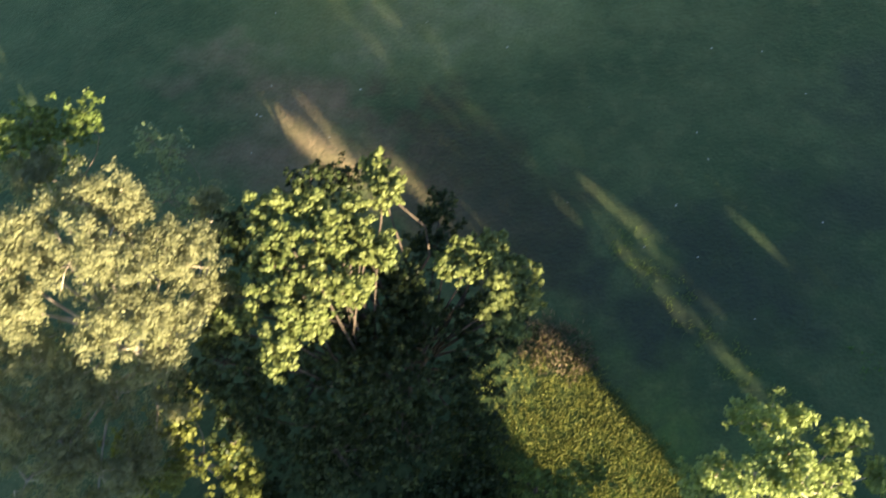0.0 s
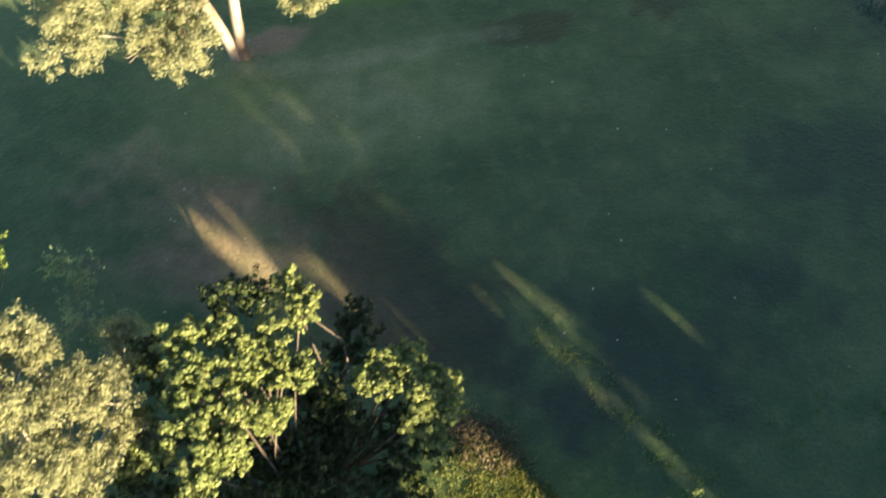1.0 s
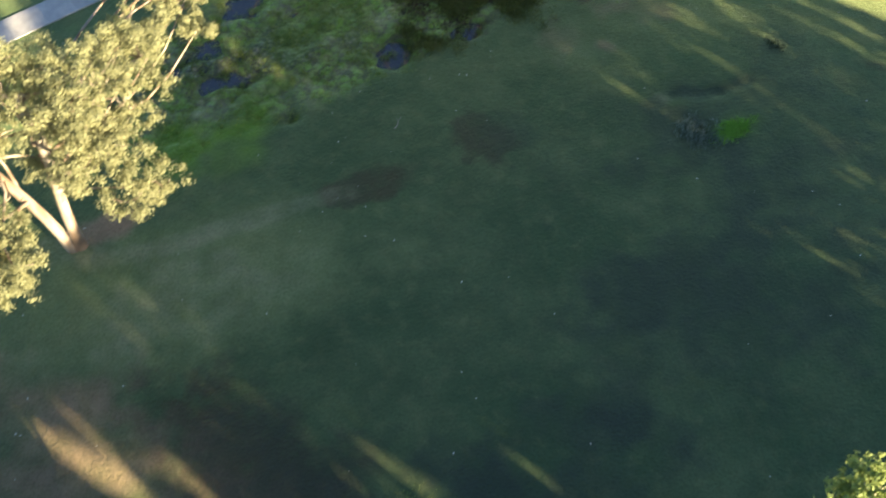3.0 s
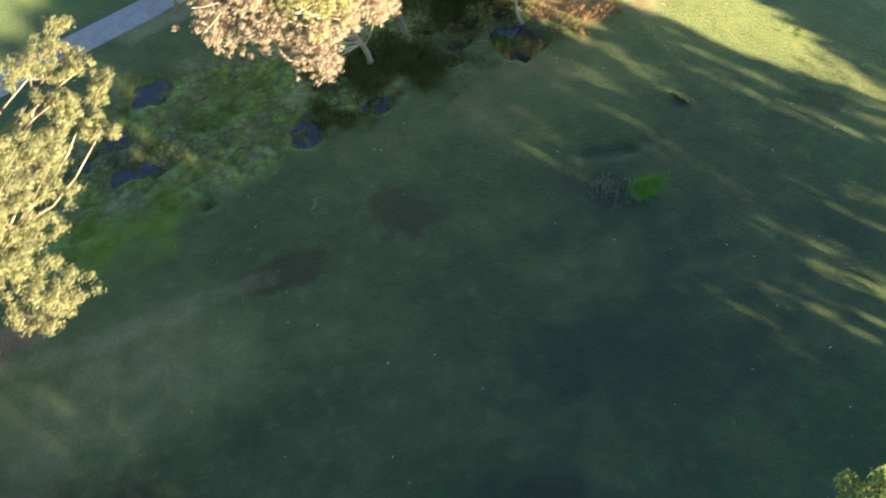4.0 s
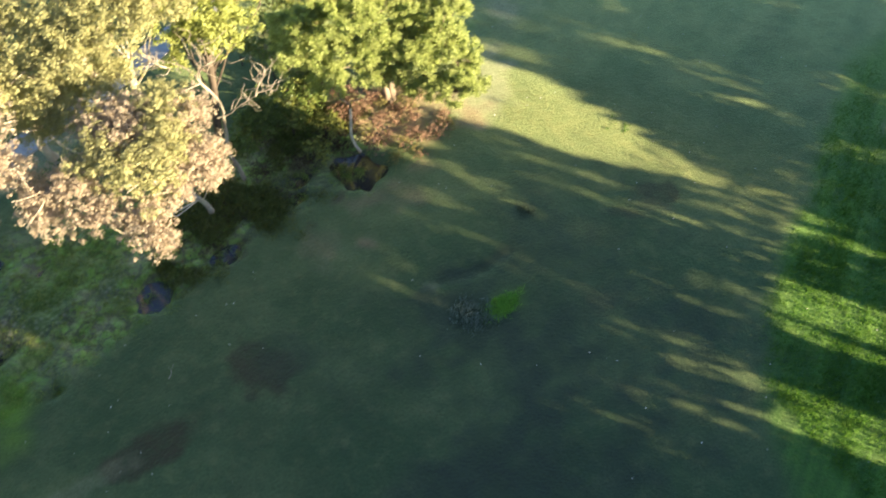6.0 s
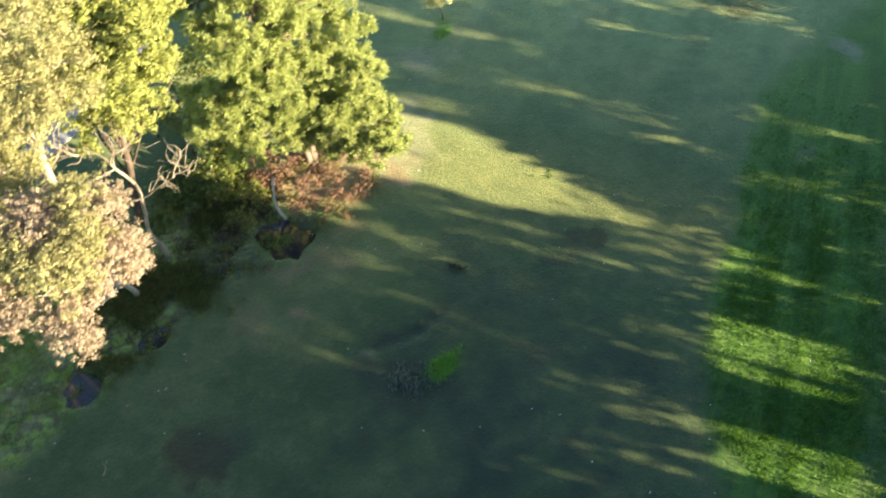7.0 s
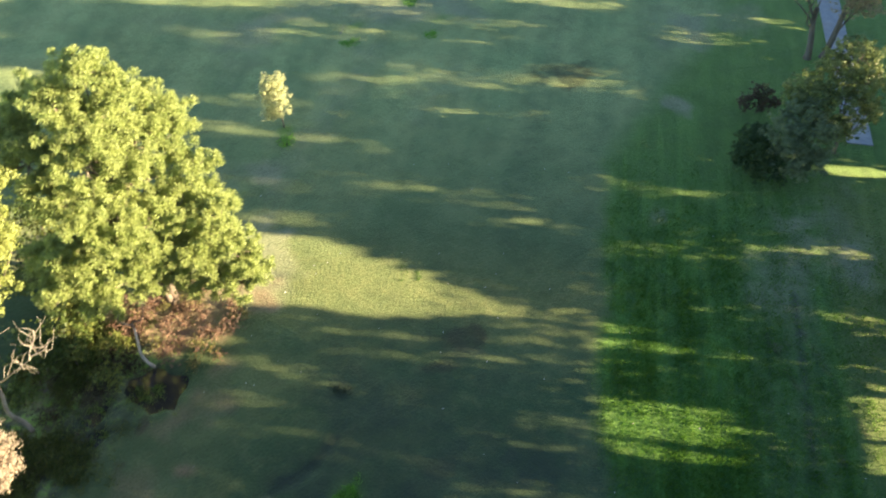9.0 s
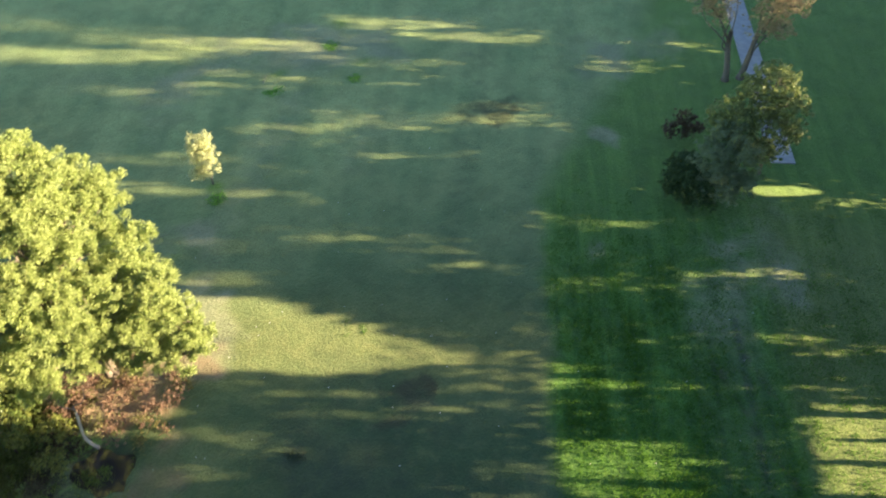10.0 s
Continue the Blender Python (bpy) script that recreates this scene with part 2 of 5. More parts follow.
def crown_points(lobes, clumps=11.0, per=55, spread=0.3, flat=0.8, shell=0.45, tuft=0.15, tufts=5):
    """Leaf places: each lobe is a cluster of sprays, mostly near its surface, and each spray a few compact tufts."""
    places, ways, sprays = [], [], []
    for x, y, z, r in lobes:
        k = int(clumps * r * r + 5)
        d = unit(rng.normal(size=(k, 3)))
        d[:, 2] = np.where(d[:, 2] < -0.55, -d[:, 2], d[:, 2])
        c = np.array((x, y, z)) + d * (r * rng.uniform(shell, 1.08, (k, 1))) * np.array((1, 1, flat))
        sp = spread * rng.uniform(0.65, 1.3, (k, 1, 1)) * (0.75 + 0.25 * min(r, 2.0))
        heart = c[:, None, :] + rng.normal(size=(k, tufts, 3)) * sp * np.array((1, 1, 0.8))
        heart = heart.reshape(-1, 1, 3)
        m = max(4, int(per / tufts))
        out = unit(rng.normal(size=(k * tufts * m, 3)) + 0.35 * np.repeat(d, tufts * m, axis=0) + np.array((0, 0, 0.35))).reshape(-1, m, 3)
        q = tuft * rng.uniform(0.7, 1.35, (k * tufts, 1, 1)) * rng.uniform(0.25, 1.15, (k * tufts, m, 1))
        places.append((heart + out * q * np.array((1, 1, 0.85))).reshape(-1, 3))
        ways.append(out.reshape(-1, 3))
        sprays.append((np.array((x, y, z)), c))
    return np.concatenate(places), np.concatenate(ways), sprays


def tubes(name, runs, sides=7):
    """Tapered limbs: each run is a list of (point, radius)."""
    verts, quads = [], []
    ang = np.linspace(0, 2 * math.pi, sides, endpoint=False)
    for run in runs:
        p = np.array([q for q, _ in run], dtype=float)
        r = np.array([w for _, w in run])
        d = unit(np.gradient(p, axis=0))
        ref = np.array((0.31, 0.95, 0.05))
        a = unit(np.cross(d, ref))
        b = np.cross(d, a)
        o = sum(len(v) for v in verts)
        ring = p[:, None] + r[:, None, None] * (np.cos(ang)[None, :, None] * a[:, None] + np.sin(ang)[None, :, None] * b[:, None])
        verts.append(ring.reshape(-1, 3))
        for i in range(len(p) - 1):
            for j in range(sides):
                k = (j + 1) % sides
                quads.append((o + i * sides + j, o + i * sides + k, o + (i + 1) * sides + k, o + (i + 1) * sides + j))
    return mesh_from(name, np.concatenate(verts), quads)


def limb(a, b, ra, rb, bend=0.12, n=6):
    """A crooked tapered limb from a to b."""
    a, b = np.array(a, dtype=float), np.array(b, dtype=float)
    length = np.linalg.norm(b - a)
    w1, w2 = rng.normal(size=3) * bend * length, rng.normal(size=3) * bend * length * 0.5
    run = []
    for i in range(n):
        f = i / (n - 1)
        q = a + (b - a) * f + w1 * math.sin(math.pi * f) + w2 * math.sin(2 * math.pi * f)
        run.append((q, ra + (rb - ra) * f ** 0.8))
    return run


def tree(name, base, stems, crowns, bark, girth, label, category="tree", twigs=0.5, group="", bare=()):
    """stems: points where the trunk divides. crowns: (part name, lobes, leaf material, leaf length, leaf width, settings, label)."""
    root = new(name)
    root.location = (base[0], base[1], 0)
    tagged(root, label, category, group)
    origin = np.array((base[0], base[1], 0.0))
    made, boles, boughs = [], [], [[limb(a, b, ra, 0.012, 0.10)] for a, b, ra in bare]
    for pname, lobes, mat, length, width, opts, plabel in crowns:
        at, along, sprays = crown_points(lobes, **{k: v for k, v in opts.items() if k != "needles"})
        made.append((pname, at, along, mat, length, width, plabel, opts.get("needles", False), sprays))
    for k, st in enumerate(stems):
        g = girth / math.sqrt(len(stems))
        off = (k - (len(stems) - 1) / 2) * g * 1.1
        run = limb((base[0] + off, base[1] + off * 0.3, -0.15), st, g, g * 0.66, 0.018, 9)
        boles.append([(run[0][0], g * 1.35)] + run[1:])
    for *_, sprays in made:
        for centre, cs in sprays:
            st = min(stems, key=lambda q: np.linalg.norm(np.array(q) - centre))
            low = np.array((base[0], base[1], 0.0))
            start = low + (np.array(st) - low) * rng.uniform(0.4, 1.0)
            bough = [limb(start, centre, girth * 0.26, girth * 0.08, 0.06)]
            for c in cs[rng.random(len(cs)) < twigs]:
                bough.append(limb(centre, c, girth * 0.12, 0.012, 0.15, 4))
            boughs.append(bough)
    trunks = [part("trunk", tubes("trunk", [[(q - origin, r) for q, r in run]], 10), bark, root, smooth=True) for run in boles]
    for bough in boughs:
        part("branch", tubes("branch", [[(q - origin, r) for q, r in run] for run in bough]), bark, trunks[0], smooth=True)
    for pname, at, along, mat, length, width, plabel, needles, _ in made:
        part(pname, leaf_mesh(pname, at - origin, along, length, width, needles=needles), mat, root, plabel)
    return root


# ---- ground ----
def lattice(seed, size=64):
    return np.random.default_rng(seed).random((size, size))


def value_noise(x, y, scale, seed):
    """Smooth noise in 0..1 at the given metres per cell."""
    g = lattice(seed)
    x, y = x / scale, y / scale
    i, j = np.floor(x).astype(int), np.floor(y).astype(int)
    f, h = x - i, y - j
    f, h = f * f * (3 - 2 * f), h * h * (3 - 2 * h)
    n = g.shape[0]
    a, b = g[i % n, j % n], g[(i + 1) % n, j % n]
    c, d = g[i % n, (j + 1) % n], g[(i + 1) % n, (j + 1) % n]
    return a * (1 - f) * (1 - h) + b * f * (1 - h) + c * (1 - f) * h + d * f * h


def step(v, lo, hi):
    v = np.clip((v - lo) / (hi - lo), 0, 1)
    return v * v * (3 - 2 * v)


def rugged(x, y):
    """Broken noise about 0, octaves turned against one another."""
    total = 0.0
    for scale, turn, seed in ((1.5, 0.65, 31), (0.75, 1.9, 32), (0.4, 2.7, 33)):
        c, n = math.cos(turn), math.sin(turn)
        total = total + (value_noise(x * c + y * n, y * c - x * n, scale, seed) - 0.5) * scale
    return total


def wobble(x, y):
    return (value_noise(x, y, 2.2, 3) - 0.5) * 0.7 + (value_noise(x, y, 0.8, 4) - 0.5) * 0.4


def patch(x, y, cx, cy, rx, ry, turn=0.0, ragged=1.3, soft=0.9):
    """A ragged oval area: 1 inside, 0 outside."""
    c, s = math.cos(radians(turn)), math.sin(radians(turn))
    p, q = (x - cx) * c + (y - cy) * s, -(x - cx) * s + (y - cy) * c
    d = np.sqrt((p / rx) ** 2 + (q / ry) ** 2) + wobble(x, y) * ragged
    return 1 - step(d, 1 - soft, 1 + soft * 0.4)


def along_line(x, y, ax, ay, bx, by, half, soft=0.6, ragged=0.6):
    dx, dy = bx - ax, by - ay
    f = np.clip(((x - ax) * dx + (y - ay) * dy) / (dx * dx + dy * dy), 0, 1)
    d = np.hypot(x - ax - f * dx, y - ay - f * dy) / half + wobble(x, y) * ragged
    return 1 - step(d, 1 - soft, 1 + soft * 0.4)


def sunline(x, y):
    """Distance across the sun's line and along it."""
    return TOWARDS.x * y - TOWARDS.y * x, TOWARDS.x * x + TOWARDS.y * y


def mowline(x, y):
    """Distance along the mowing line and beyond it."""
    return 0.6157 * y + 0.788 * x, 0.6157 * x - 0.788 * y


def rough_area(x, y):
    """The longer grass beyond the mowing line."""
    across, ahead = mowline(x, y)
    d = ahead - np.interp(across, (36, 44, 48, 53, 78, 84, 98, 120), (9.0, 4.5, 1.6, 0.6, 0.1, 2.0, 8.5, 12.0)) + (value_noise(x, y, 5.0, 9) - 0.5) * 0.8 + (value_noise(x, y, 1.2, 8) - 0.5) * 0.7
    wide = 1.4 + 1.5 * step(across, 68, 92) + 1.0 * step(-across, -50, -42)
    worn = 0.42 * step(ahead, 8.2, 10.2) * (1 - step(ahead, 13.0, 15.0)) * (1 - step(across, 66, 76)) + 0.42 * step(ahead, 14.0, 15.5) * (1 - step(across, 70, 82))
    return step(d / wide, -0.5, 0.7) * (1 - worn)


PUDDLES = [(3.6, 52.8, 1.5, 0.9, 20), (2.2, 50.0, 1.3, 1.0, 50), (2.5, 47.1, 1.5, 0.9, 20), (0.2, 48.0, 1.2, 0.8, 30), (-1.8, 46.2, 1.7, 0.9, 30), (3.8, 48.8, 0.8, 0.5, 0), (12.3, 47.7, 1.0, 0.8, 60), (16.7, 49.0, 1.0, 0.55, 30),
           (26.8, 52.3, 1.9, 1.3, -10), (23.4, 53.2, 0.9, 0.5, 10), (6.4, 43.7, 0.7, 0.4, 30), (22.3, 51.6, 0.7, 0.35, 40), (20.6, 52.6, 0.7, 0.4, 10), (26.0, 52.2, 0.7, 0.4, 30)]


def bog_area(x, y):
    """The wet strip between the fairway and the path."""
    near = along_line(x, y, -2.0, 46.5, 8.0, 49.5, 6.0) + along_line(x, y, 8.0, 50.0, 27.0, 56.5, 5.0)
    return np.clip(near, 0, 1) * step((y - 40.5) - (x + 1) * 0.42 + wobble(x, y) * 1.5, -0.6, 1.2)


def ground_height(x, y):
    z = (value_noise(x, y, 9.0, 1) - 0.5) * 0.10 + (value_noise(x, y, 1.6, 2) - 0.5) * 0.035
    bog = bog_area(x, y)
    z = z - bog * 0.10 + bog * (value_noise(x, y, 0.8, 6) - 0.5) * 0.34
    for cx, cy, rx, ry, turn in PUDDLES:
        pit = patch(x, y, cx, cy, rx * 1.15, ry * 1.15, turn, 2.2, 1.0)
        z = z - pit * (0.27 + rugged(x, y) * 0.42)
    z = z - 0.3 * patch(x, y, 26.7, 52.3, 2.7, 1.9, -20, 1.0, 0.5) - 0.16 * patch(x, y, 12.3, 47.7, 1.2, 0.9, 60, 1.6, 0.6) - 0.16 * patch(x, y, 16.8, 49.0, 1.3, 0.6, 30, 1.6, 0.6)
    z = z - 0.10 * along_line(x, y, 27.4, 42.2, 29.9, 42.0, 0.45) - 0.10 * along_line(x, y, 29.9, 42.0, 31.9, 42.6, 0.35) - 0.08 * patch(x, y, 27.4, 39.6, 1.9, 1.2, -60)
    return z


def build_ground():
    def line(lo, hi, d):
        core = np.arange(lo, hi + d / 2, d)
        out = d * np.cumsum(1.35 ** np.arange(1, 27))
        return np.concatenate([lo - out[::-1], core, hi + out])
    xs, ys = line(-30, 118, 0.27), line(4, 112, 0.27)
    X, Y = np.meshgrid(xs, ys, indexing="ij")
    x, y = X.ravel(), Y.ravel()
    core = (x > -31) & (x < 119) & (y > 3) & (y < 113)
    z = np.where(core, ground_height(x, y), 0.0)
    nx, ny = len(xs), len(ys)
    idx = np.arange(nx * ny).reshape(nx, ny)
    quads = np.stack([idx[:-1, :-1], idx[1:, :-1], idx[1:, 1:], idx[:-1, 1:]], axis=-1).reshape(-1, 4)
    me = mesh_from("ground", np.stack([x, y, z], axis=1), quads)
    rough = rough_area(x, y)
    rough = np.clip(rough + 0.45 * patch(x, y, 8.5, 12.5, 6.5, 4.5, 30), 0, 1)
    bog = bog_area(x, y)
    lush = patch(x, y, 29.9, 39.2, 1.9, 0.9, 15, 0.7)
    lush = lush + patch(x, y, 46.4, 66.6, 0.7, 0.6) + patch(x, y, 68.2, 75.7, 1.0, 0.8) + patch(x, y, 59.3, 74.0, 0.9, 0.7) + patch(x, y, 65.5, 70.1, 0.9, 0.6)
    lush = lush + 0.55 * patch(x, y, 3.0, 43.0, 3.5, 2.0, 40) + 0.6 * patch(x, y, 8.6, 50.6, 3.4, 2.2, 30) + 0.5 * patch(x, y, 38.0, 62.0, 2.6, 1.4, 30)
    lush = lush + 0.7 * patch(x, y, 6.1, 46.5, 1.7, 0.9, 10) + 0.6 * patch(x, y, 3.8, 50.0, 1.5, 0.6, 0) + 0.5 * patch(x, y, 10.4, 47.9, 1.2, 0.6, 10) + 0.5 * patch(x, y, 2.2, 43.1, 3.5, 1.6, 10)
    lush = lush + 0.45 * patch(x, y, 0.0, 41.8, 4.2, 2.8, 40) + 0.45 * patch(x, y, 5.0, 66.5, 8, 4.5, 30)
    dirt_shade = 1.4 * patch(x, y, 9.5, 38.4, 3.4, 1.1, 16) + 0.5 * patch(x, y, -3.0, 24.5, 12.0, 5.0, -25, 0.9) + 1.0 * along_line(x, y, 20.8, 52.0, 24.0, 53.6, 0.9, 0.8, 1.4) + 1.5 * patch(x, y, 42.6, 42.9, 2.3, 1.1, -38, 0.9) + 0.8 * patch(x, y, 39.4, 42.6, 1.6, 0.7, -35)
    dirt_shade = dirt_shade + 0.95 * patch(x, y, 67.6, 57.0, 3.4, 2.0, -45) + 0.3 * patch(x, y, 34.2, 45.1, 0.9, 0.6)
    # Dark stripe beside the broadleaf tree: soil, with the tree's shadow put into its colour.
    dirt_shade = dirt_shade + 0.8 * patch(x, y, 5.0, 22.8, 8.5, 3.6, -50, 0.9) + 0.25 * patch(x, y, -0.5, 28.0, 3.5, 1.5, -30, 0.9)
    dirt_shade = dirt_shade + 1.7 * patch(x, y, 26.8, 52.3, 2.1, 1.5, -20, 1.1) + 0.9 * patch(x, y, 17.3, 48.7, 1.2, 0.6, 20) + 0.7 * patch(x, y, 22.3, 49.1, 0.5, 0.4) + 0.5 * along_line(x, y, 56.5, 31.0, 51.5, 22.5, 0.35) + 0.5 * along_line(x, y, 58.5, 30.0, 54.0, 22.0, 0.3) + 0.5 * patch(x, y, 6.6, 17.2, 1.6, 1.0, 30)
    dirt_shade = dirt_shade + 0.5 * along_line(x, y, 14.0, 51.0, 26.0, 55.0, 2.4, 0.8, 1.4) + 1.3 * patch(x, y, 24.0, 54.4, 1.3, 0.7, 20, 1.2) + 1.2 * patch(x, y, 21.6, 52.2, 1.1, 1.3, 10, 1.4) + 1.2 * patch(x, y, 24.7, 50.8, 1.1, 0.35, 40) + 1.1 * patch(x, y, 16.9, 48.9, 1.5, 0.7, 30)
    dirt_shade = dirt_shade + 1.1 * patch(x, y, 16.0, 40.0, 1.9, 1.5, -60, 2.2)
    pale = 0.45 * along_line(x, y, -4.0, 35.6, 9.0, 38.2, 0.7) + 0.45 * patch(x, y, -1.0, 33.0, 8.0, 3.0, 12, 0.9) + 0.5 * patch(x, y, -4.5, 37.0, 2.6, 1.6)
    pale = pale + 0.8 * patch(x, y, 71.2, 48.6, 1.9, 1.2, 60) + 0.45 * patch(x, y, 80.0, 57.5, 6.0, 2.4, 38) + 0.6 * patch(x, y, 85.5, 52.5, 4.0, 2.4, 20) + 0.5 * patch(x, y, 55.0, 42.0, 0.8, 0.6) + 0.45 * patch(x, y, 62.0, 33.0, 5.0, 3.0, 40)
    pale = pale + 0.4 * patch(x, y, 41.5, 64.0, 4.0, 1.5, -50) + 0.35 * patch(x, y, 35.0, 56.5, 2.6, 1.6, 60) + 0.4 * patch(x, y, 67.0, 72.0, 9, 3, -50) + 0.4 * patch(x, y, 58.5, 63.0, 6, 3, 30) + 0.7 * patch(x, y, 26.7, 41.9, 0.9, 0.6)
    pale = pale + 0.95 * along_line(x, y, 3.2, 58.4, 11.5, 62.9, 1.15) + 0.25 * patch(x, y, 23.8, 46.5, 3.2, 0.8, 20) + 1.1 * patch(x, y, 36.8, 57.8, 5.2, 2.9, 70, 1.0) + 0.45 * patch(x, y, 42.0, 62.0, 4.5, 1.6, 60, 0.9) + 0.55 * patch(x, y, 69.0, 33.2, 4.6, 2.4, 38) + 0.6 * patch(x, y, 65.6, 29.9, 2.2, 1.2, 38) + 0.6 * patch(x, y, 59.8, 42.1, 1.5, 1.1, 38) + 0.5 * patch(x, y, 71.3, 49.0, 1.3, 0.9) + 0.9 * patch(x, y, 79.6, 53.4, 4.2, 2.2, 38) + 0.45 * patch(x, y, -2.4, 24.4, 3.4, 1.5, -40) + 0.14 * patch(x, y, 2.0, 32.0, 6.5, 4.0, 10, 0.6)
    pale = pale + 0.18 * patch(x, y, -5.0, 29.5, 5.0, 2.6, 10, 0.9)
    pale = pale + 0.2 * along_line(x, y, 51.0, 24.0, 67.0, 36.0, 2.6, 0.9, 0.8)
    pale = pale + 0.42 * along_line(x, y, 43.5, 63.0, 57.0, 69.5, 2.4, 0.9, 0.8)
    # Far pale ground; part of its paleness is haze put into the colour.
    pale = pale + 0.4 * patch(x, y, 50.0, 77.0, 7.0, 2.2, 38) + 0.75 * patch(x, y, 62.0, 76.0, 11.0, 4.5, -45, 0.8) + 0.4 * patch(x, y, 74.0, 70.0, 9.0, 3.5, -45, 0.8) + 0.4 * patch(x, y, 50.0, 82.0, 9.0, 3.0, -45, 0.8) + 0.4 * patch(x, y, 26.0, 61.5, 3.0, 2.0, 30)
    litter = 0.9 * patch(x, y, 30.0, 55.5, 3.2, 3.8, 0, 1.2) + 0.4 * patch(x, y, 41.6, 42.2, 2.0, 1.0, -38, 1.2) + patch(x, y, 31.3, 55.6, 4.6, 2.7, 20, 0.9) + 0.95 * patch(x, y, -2.6, 38.2, 2.6, 1.3, 20) + 0.45 * patch(x, y, -2.0, 25.0, 11.0, 4.5, -25, 0.9) + 0.3 * patch(x, y, 35.2, 57.0, 2.2, 4.4, 20, 1.3) + 0.55 * patch(x, y, 28.0, 50.2, 7.0, 2.2, 25, 1.5) + 0.5 * patch(x, y, 6.6, 16.8, 1.5, 0.9, 40) + 0.5 * patch(x, y, 24.0, 58.5, 5.0, 3.0, 30) + 0.6 * patch(x, y, 26.5, 67.0, 5.0, 2.2, 70) + 0.4 * patch(x, y, 24.6, 46.6, 1.6, 0.5, -50)
    litter = litter + 0.3 * patch(x, y, -7.0, 27.0, 5.5, 7.0, 20, 0.8)
    damp_shade = 0.5 * patch(x, y, 27.6, 39.4, 2.4, 1.7, -30) + 0.9 * along_line(x, y, 27.4, 42.2, 29.9, 42.0, 0.4) + 0.9 * along_line(x, y, 29.9, 42.0, 31.9, 42.6, 0.3) + 0.9 * along_line(x, y, 26.1, 41.4, 27.2, 37.9, 0.75, 0.8) + 0.5 * along_line(x, y, 27.4, 37.8, 30.2, 38.4, 0.35)
    # The broad patches here put deeper shade into the turf colour.
    damp_shade = damp_shade + 0.30 * patch(x, y, 29.0, 31.5, 4.5, 2.4, 30) + 0.34 * patch(x, y, 34.0, 36.0, 17.0, 9.0, 38, 0.7) + 0.36 * patch(x, y, 21.0, 41.5, 13.0, 6.0, 30, 0.7) + 0.38 * patch(x, y, 35.0, 43.0, 15.0, 7.5, 38, 0.7) + 0.22 * patch(x, y, 4.0, 28.5, 8.0, 4.5, 20, 0.8) + 0.5 * patch(x, y, 26.0, 28.5, 13.0, 7.5, 35, 0.8) + 0.6 * patch(x, y, 14.0, 18.5, 9.0, 5.0, 35, 0.8) + 0.55 * patch(x, y, 37.0, 30.0, 8.0, 5.0, 38, 0.6) + 0.6 * patch(x, y, 19.9, 23.0, 1.3, 0.7, 30) + 0.4 * patch(x, y, 13.0, 21.0, 4.5, 2.2, -52) + 0.7 * patch(x, y, 6.5, 22.0, 7.5, 3.4, -50)
    damp_shade = damp_shade + 0.9 * along_line(x, y, 18.5, 51.6, 28.0, 52.9, 2.0, 0.9, 1.2) + 0.7 * patch(x, y, 12.3, 47.8, 1.6, 1.0, 50) + 0.6 * patch(x, y, 6.4, 44.2, 1.8, 0.8, 40) + 0.42 * along_line(x, y, 49.5, 22.6, 60.5, 31.2, 0.5) + 0.4 * along_line(x, y, 48.3, 24.6, 59.5, 33.0, 0.35) + 0.36 * along_line(x, y, 50.5, 23.8, 62.0, 32.8, 0.4) + 0.5 * along_line(x, y, 49.7, 47.3, 74.0, 63.4, 2.0, 1.0, 0.4)
    damp_shade = damp_shade + 0.5 * patch(x, y, 33.9, 45.0, 0.7, 0.5) + 0.35 * patch(x, y, 22.0, 31.0, 5.0, 2.0, 20) + 0.3 * patch(x, y, 13.3, 23.4, 0.8, 0.5) + 0.35 * patch(x, y, 18.0, 41.0, 3.0, 1.4, 30)
    across, ahead = mowline(x, y)
    # Tone rising with distance to carry the haze, plus two paler patches of turf.
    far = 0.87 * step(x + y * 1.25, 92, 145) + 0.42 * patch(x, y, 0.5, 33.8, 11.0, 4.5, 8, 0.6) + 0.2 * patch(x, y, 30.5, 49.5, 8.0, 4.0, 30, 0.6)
    mud = patch(x, y, 6.8, 49.3, 5.0, 2.2, -8, 1.6) + 0.8 * patch(x, y, 6.5, 44.3, 1.8, 0.8, 20, 1.6) + 0.7 * patch(x, y, 2.5, 48.0, 3.5, 2.5, 0, 1.6)
    straw = 0.85 * along_line(x, y, 32.0, 60.5, 49.5, 40.5, 4.8, 1.0, 0.35) + 0.8 * patch(x, y, 8.5, 12.5, 6.0, 4.2, 30) + 0.95 * patch(x, y, -4.0, 25.6, 5.5, 2.4, -45) + 0.75 * patch(x, y, 33.0, 78.0, 16.0, 6.0, 38, 0.6) + 0.35 * patch(x, y, 60.0, 78.0, 22.0, 6.0, -52, 0.6)
    seeded = 0.8 * step(ahead, 14.0, 17.0) * step(x, 50, 54) * (1 - step(across, 70, 84))
    for name, cols in (("zones", (rough, bog, lush, np.zeros_like(x))), ("wear_and_shade", (dirt_shade, pale, litter, damp_shade)), ("tone", (far, straw, seeded, mud))):
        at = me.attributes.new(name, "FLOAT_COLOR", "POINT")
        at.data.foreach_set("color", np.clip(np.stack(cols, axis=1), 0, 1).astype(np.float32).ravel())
    ob = part("ground", me, GROUND, smooth=True)
    return tagged(ob, "mown dull green fairway turf with bare and boggy patches", "ground", kind="structure")


ground = build_ground()


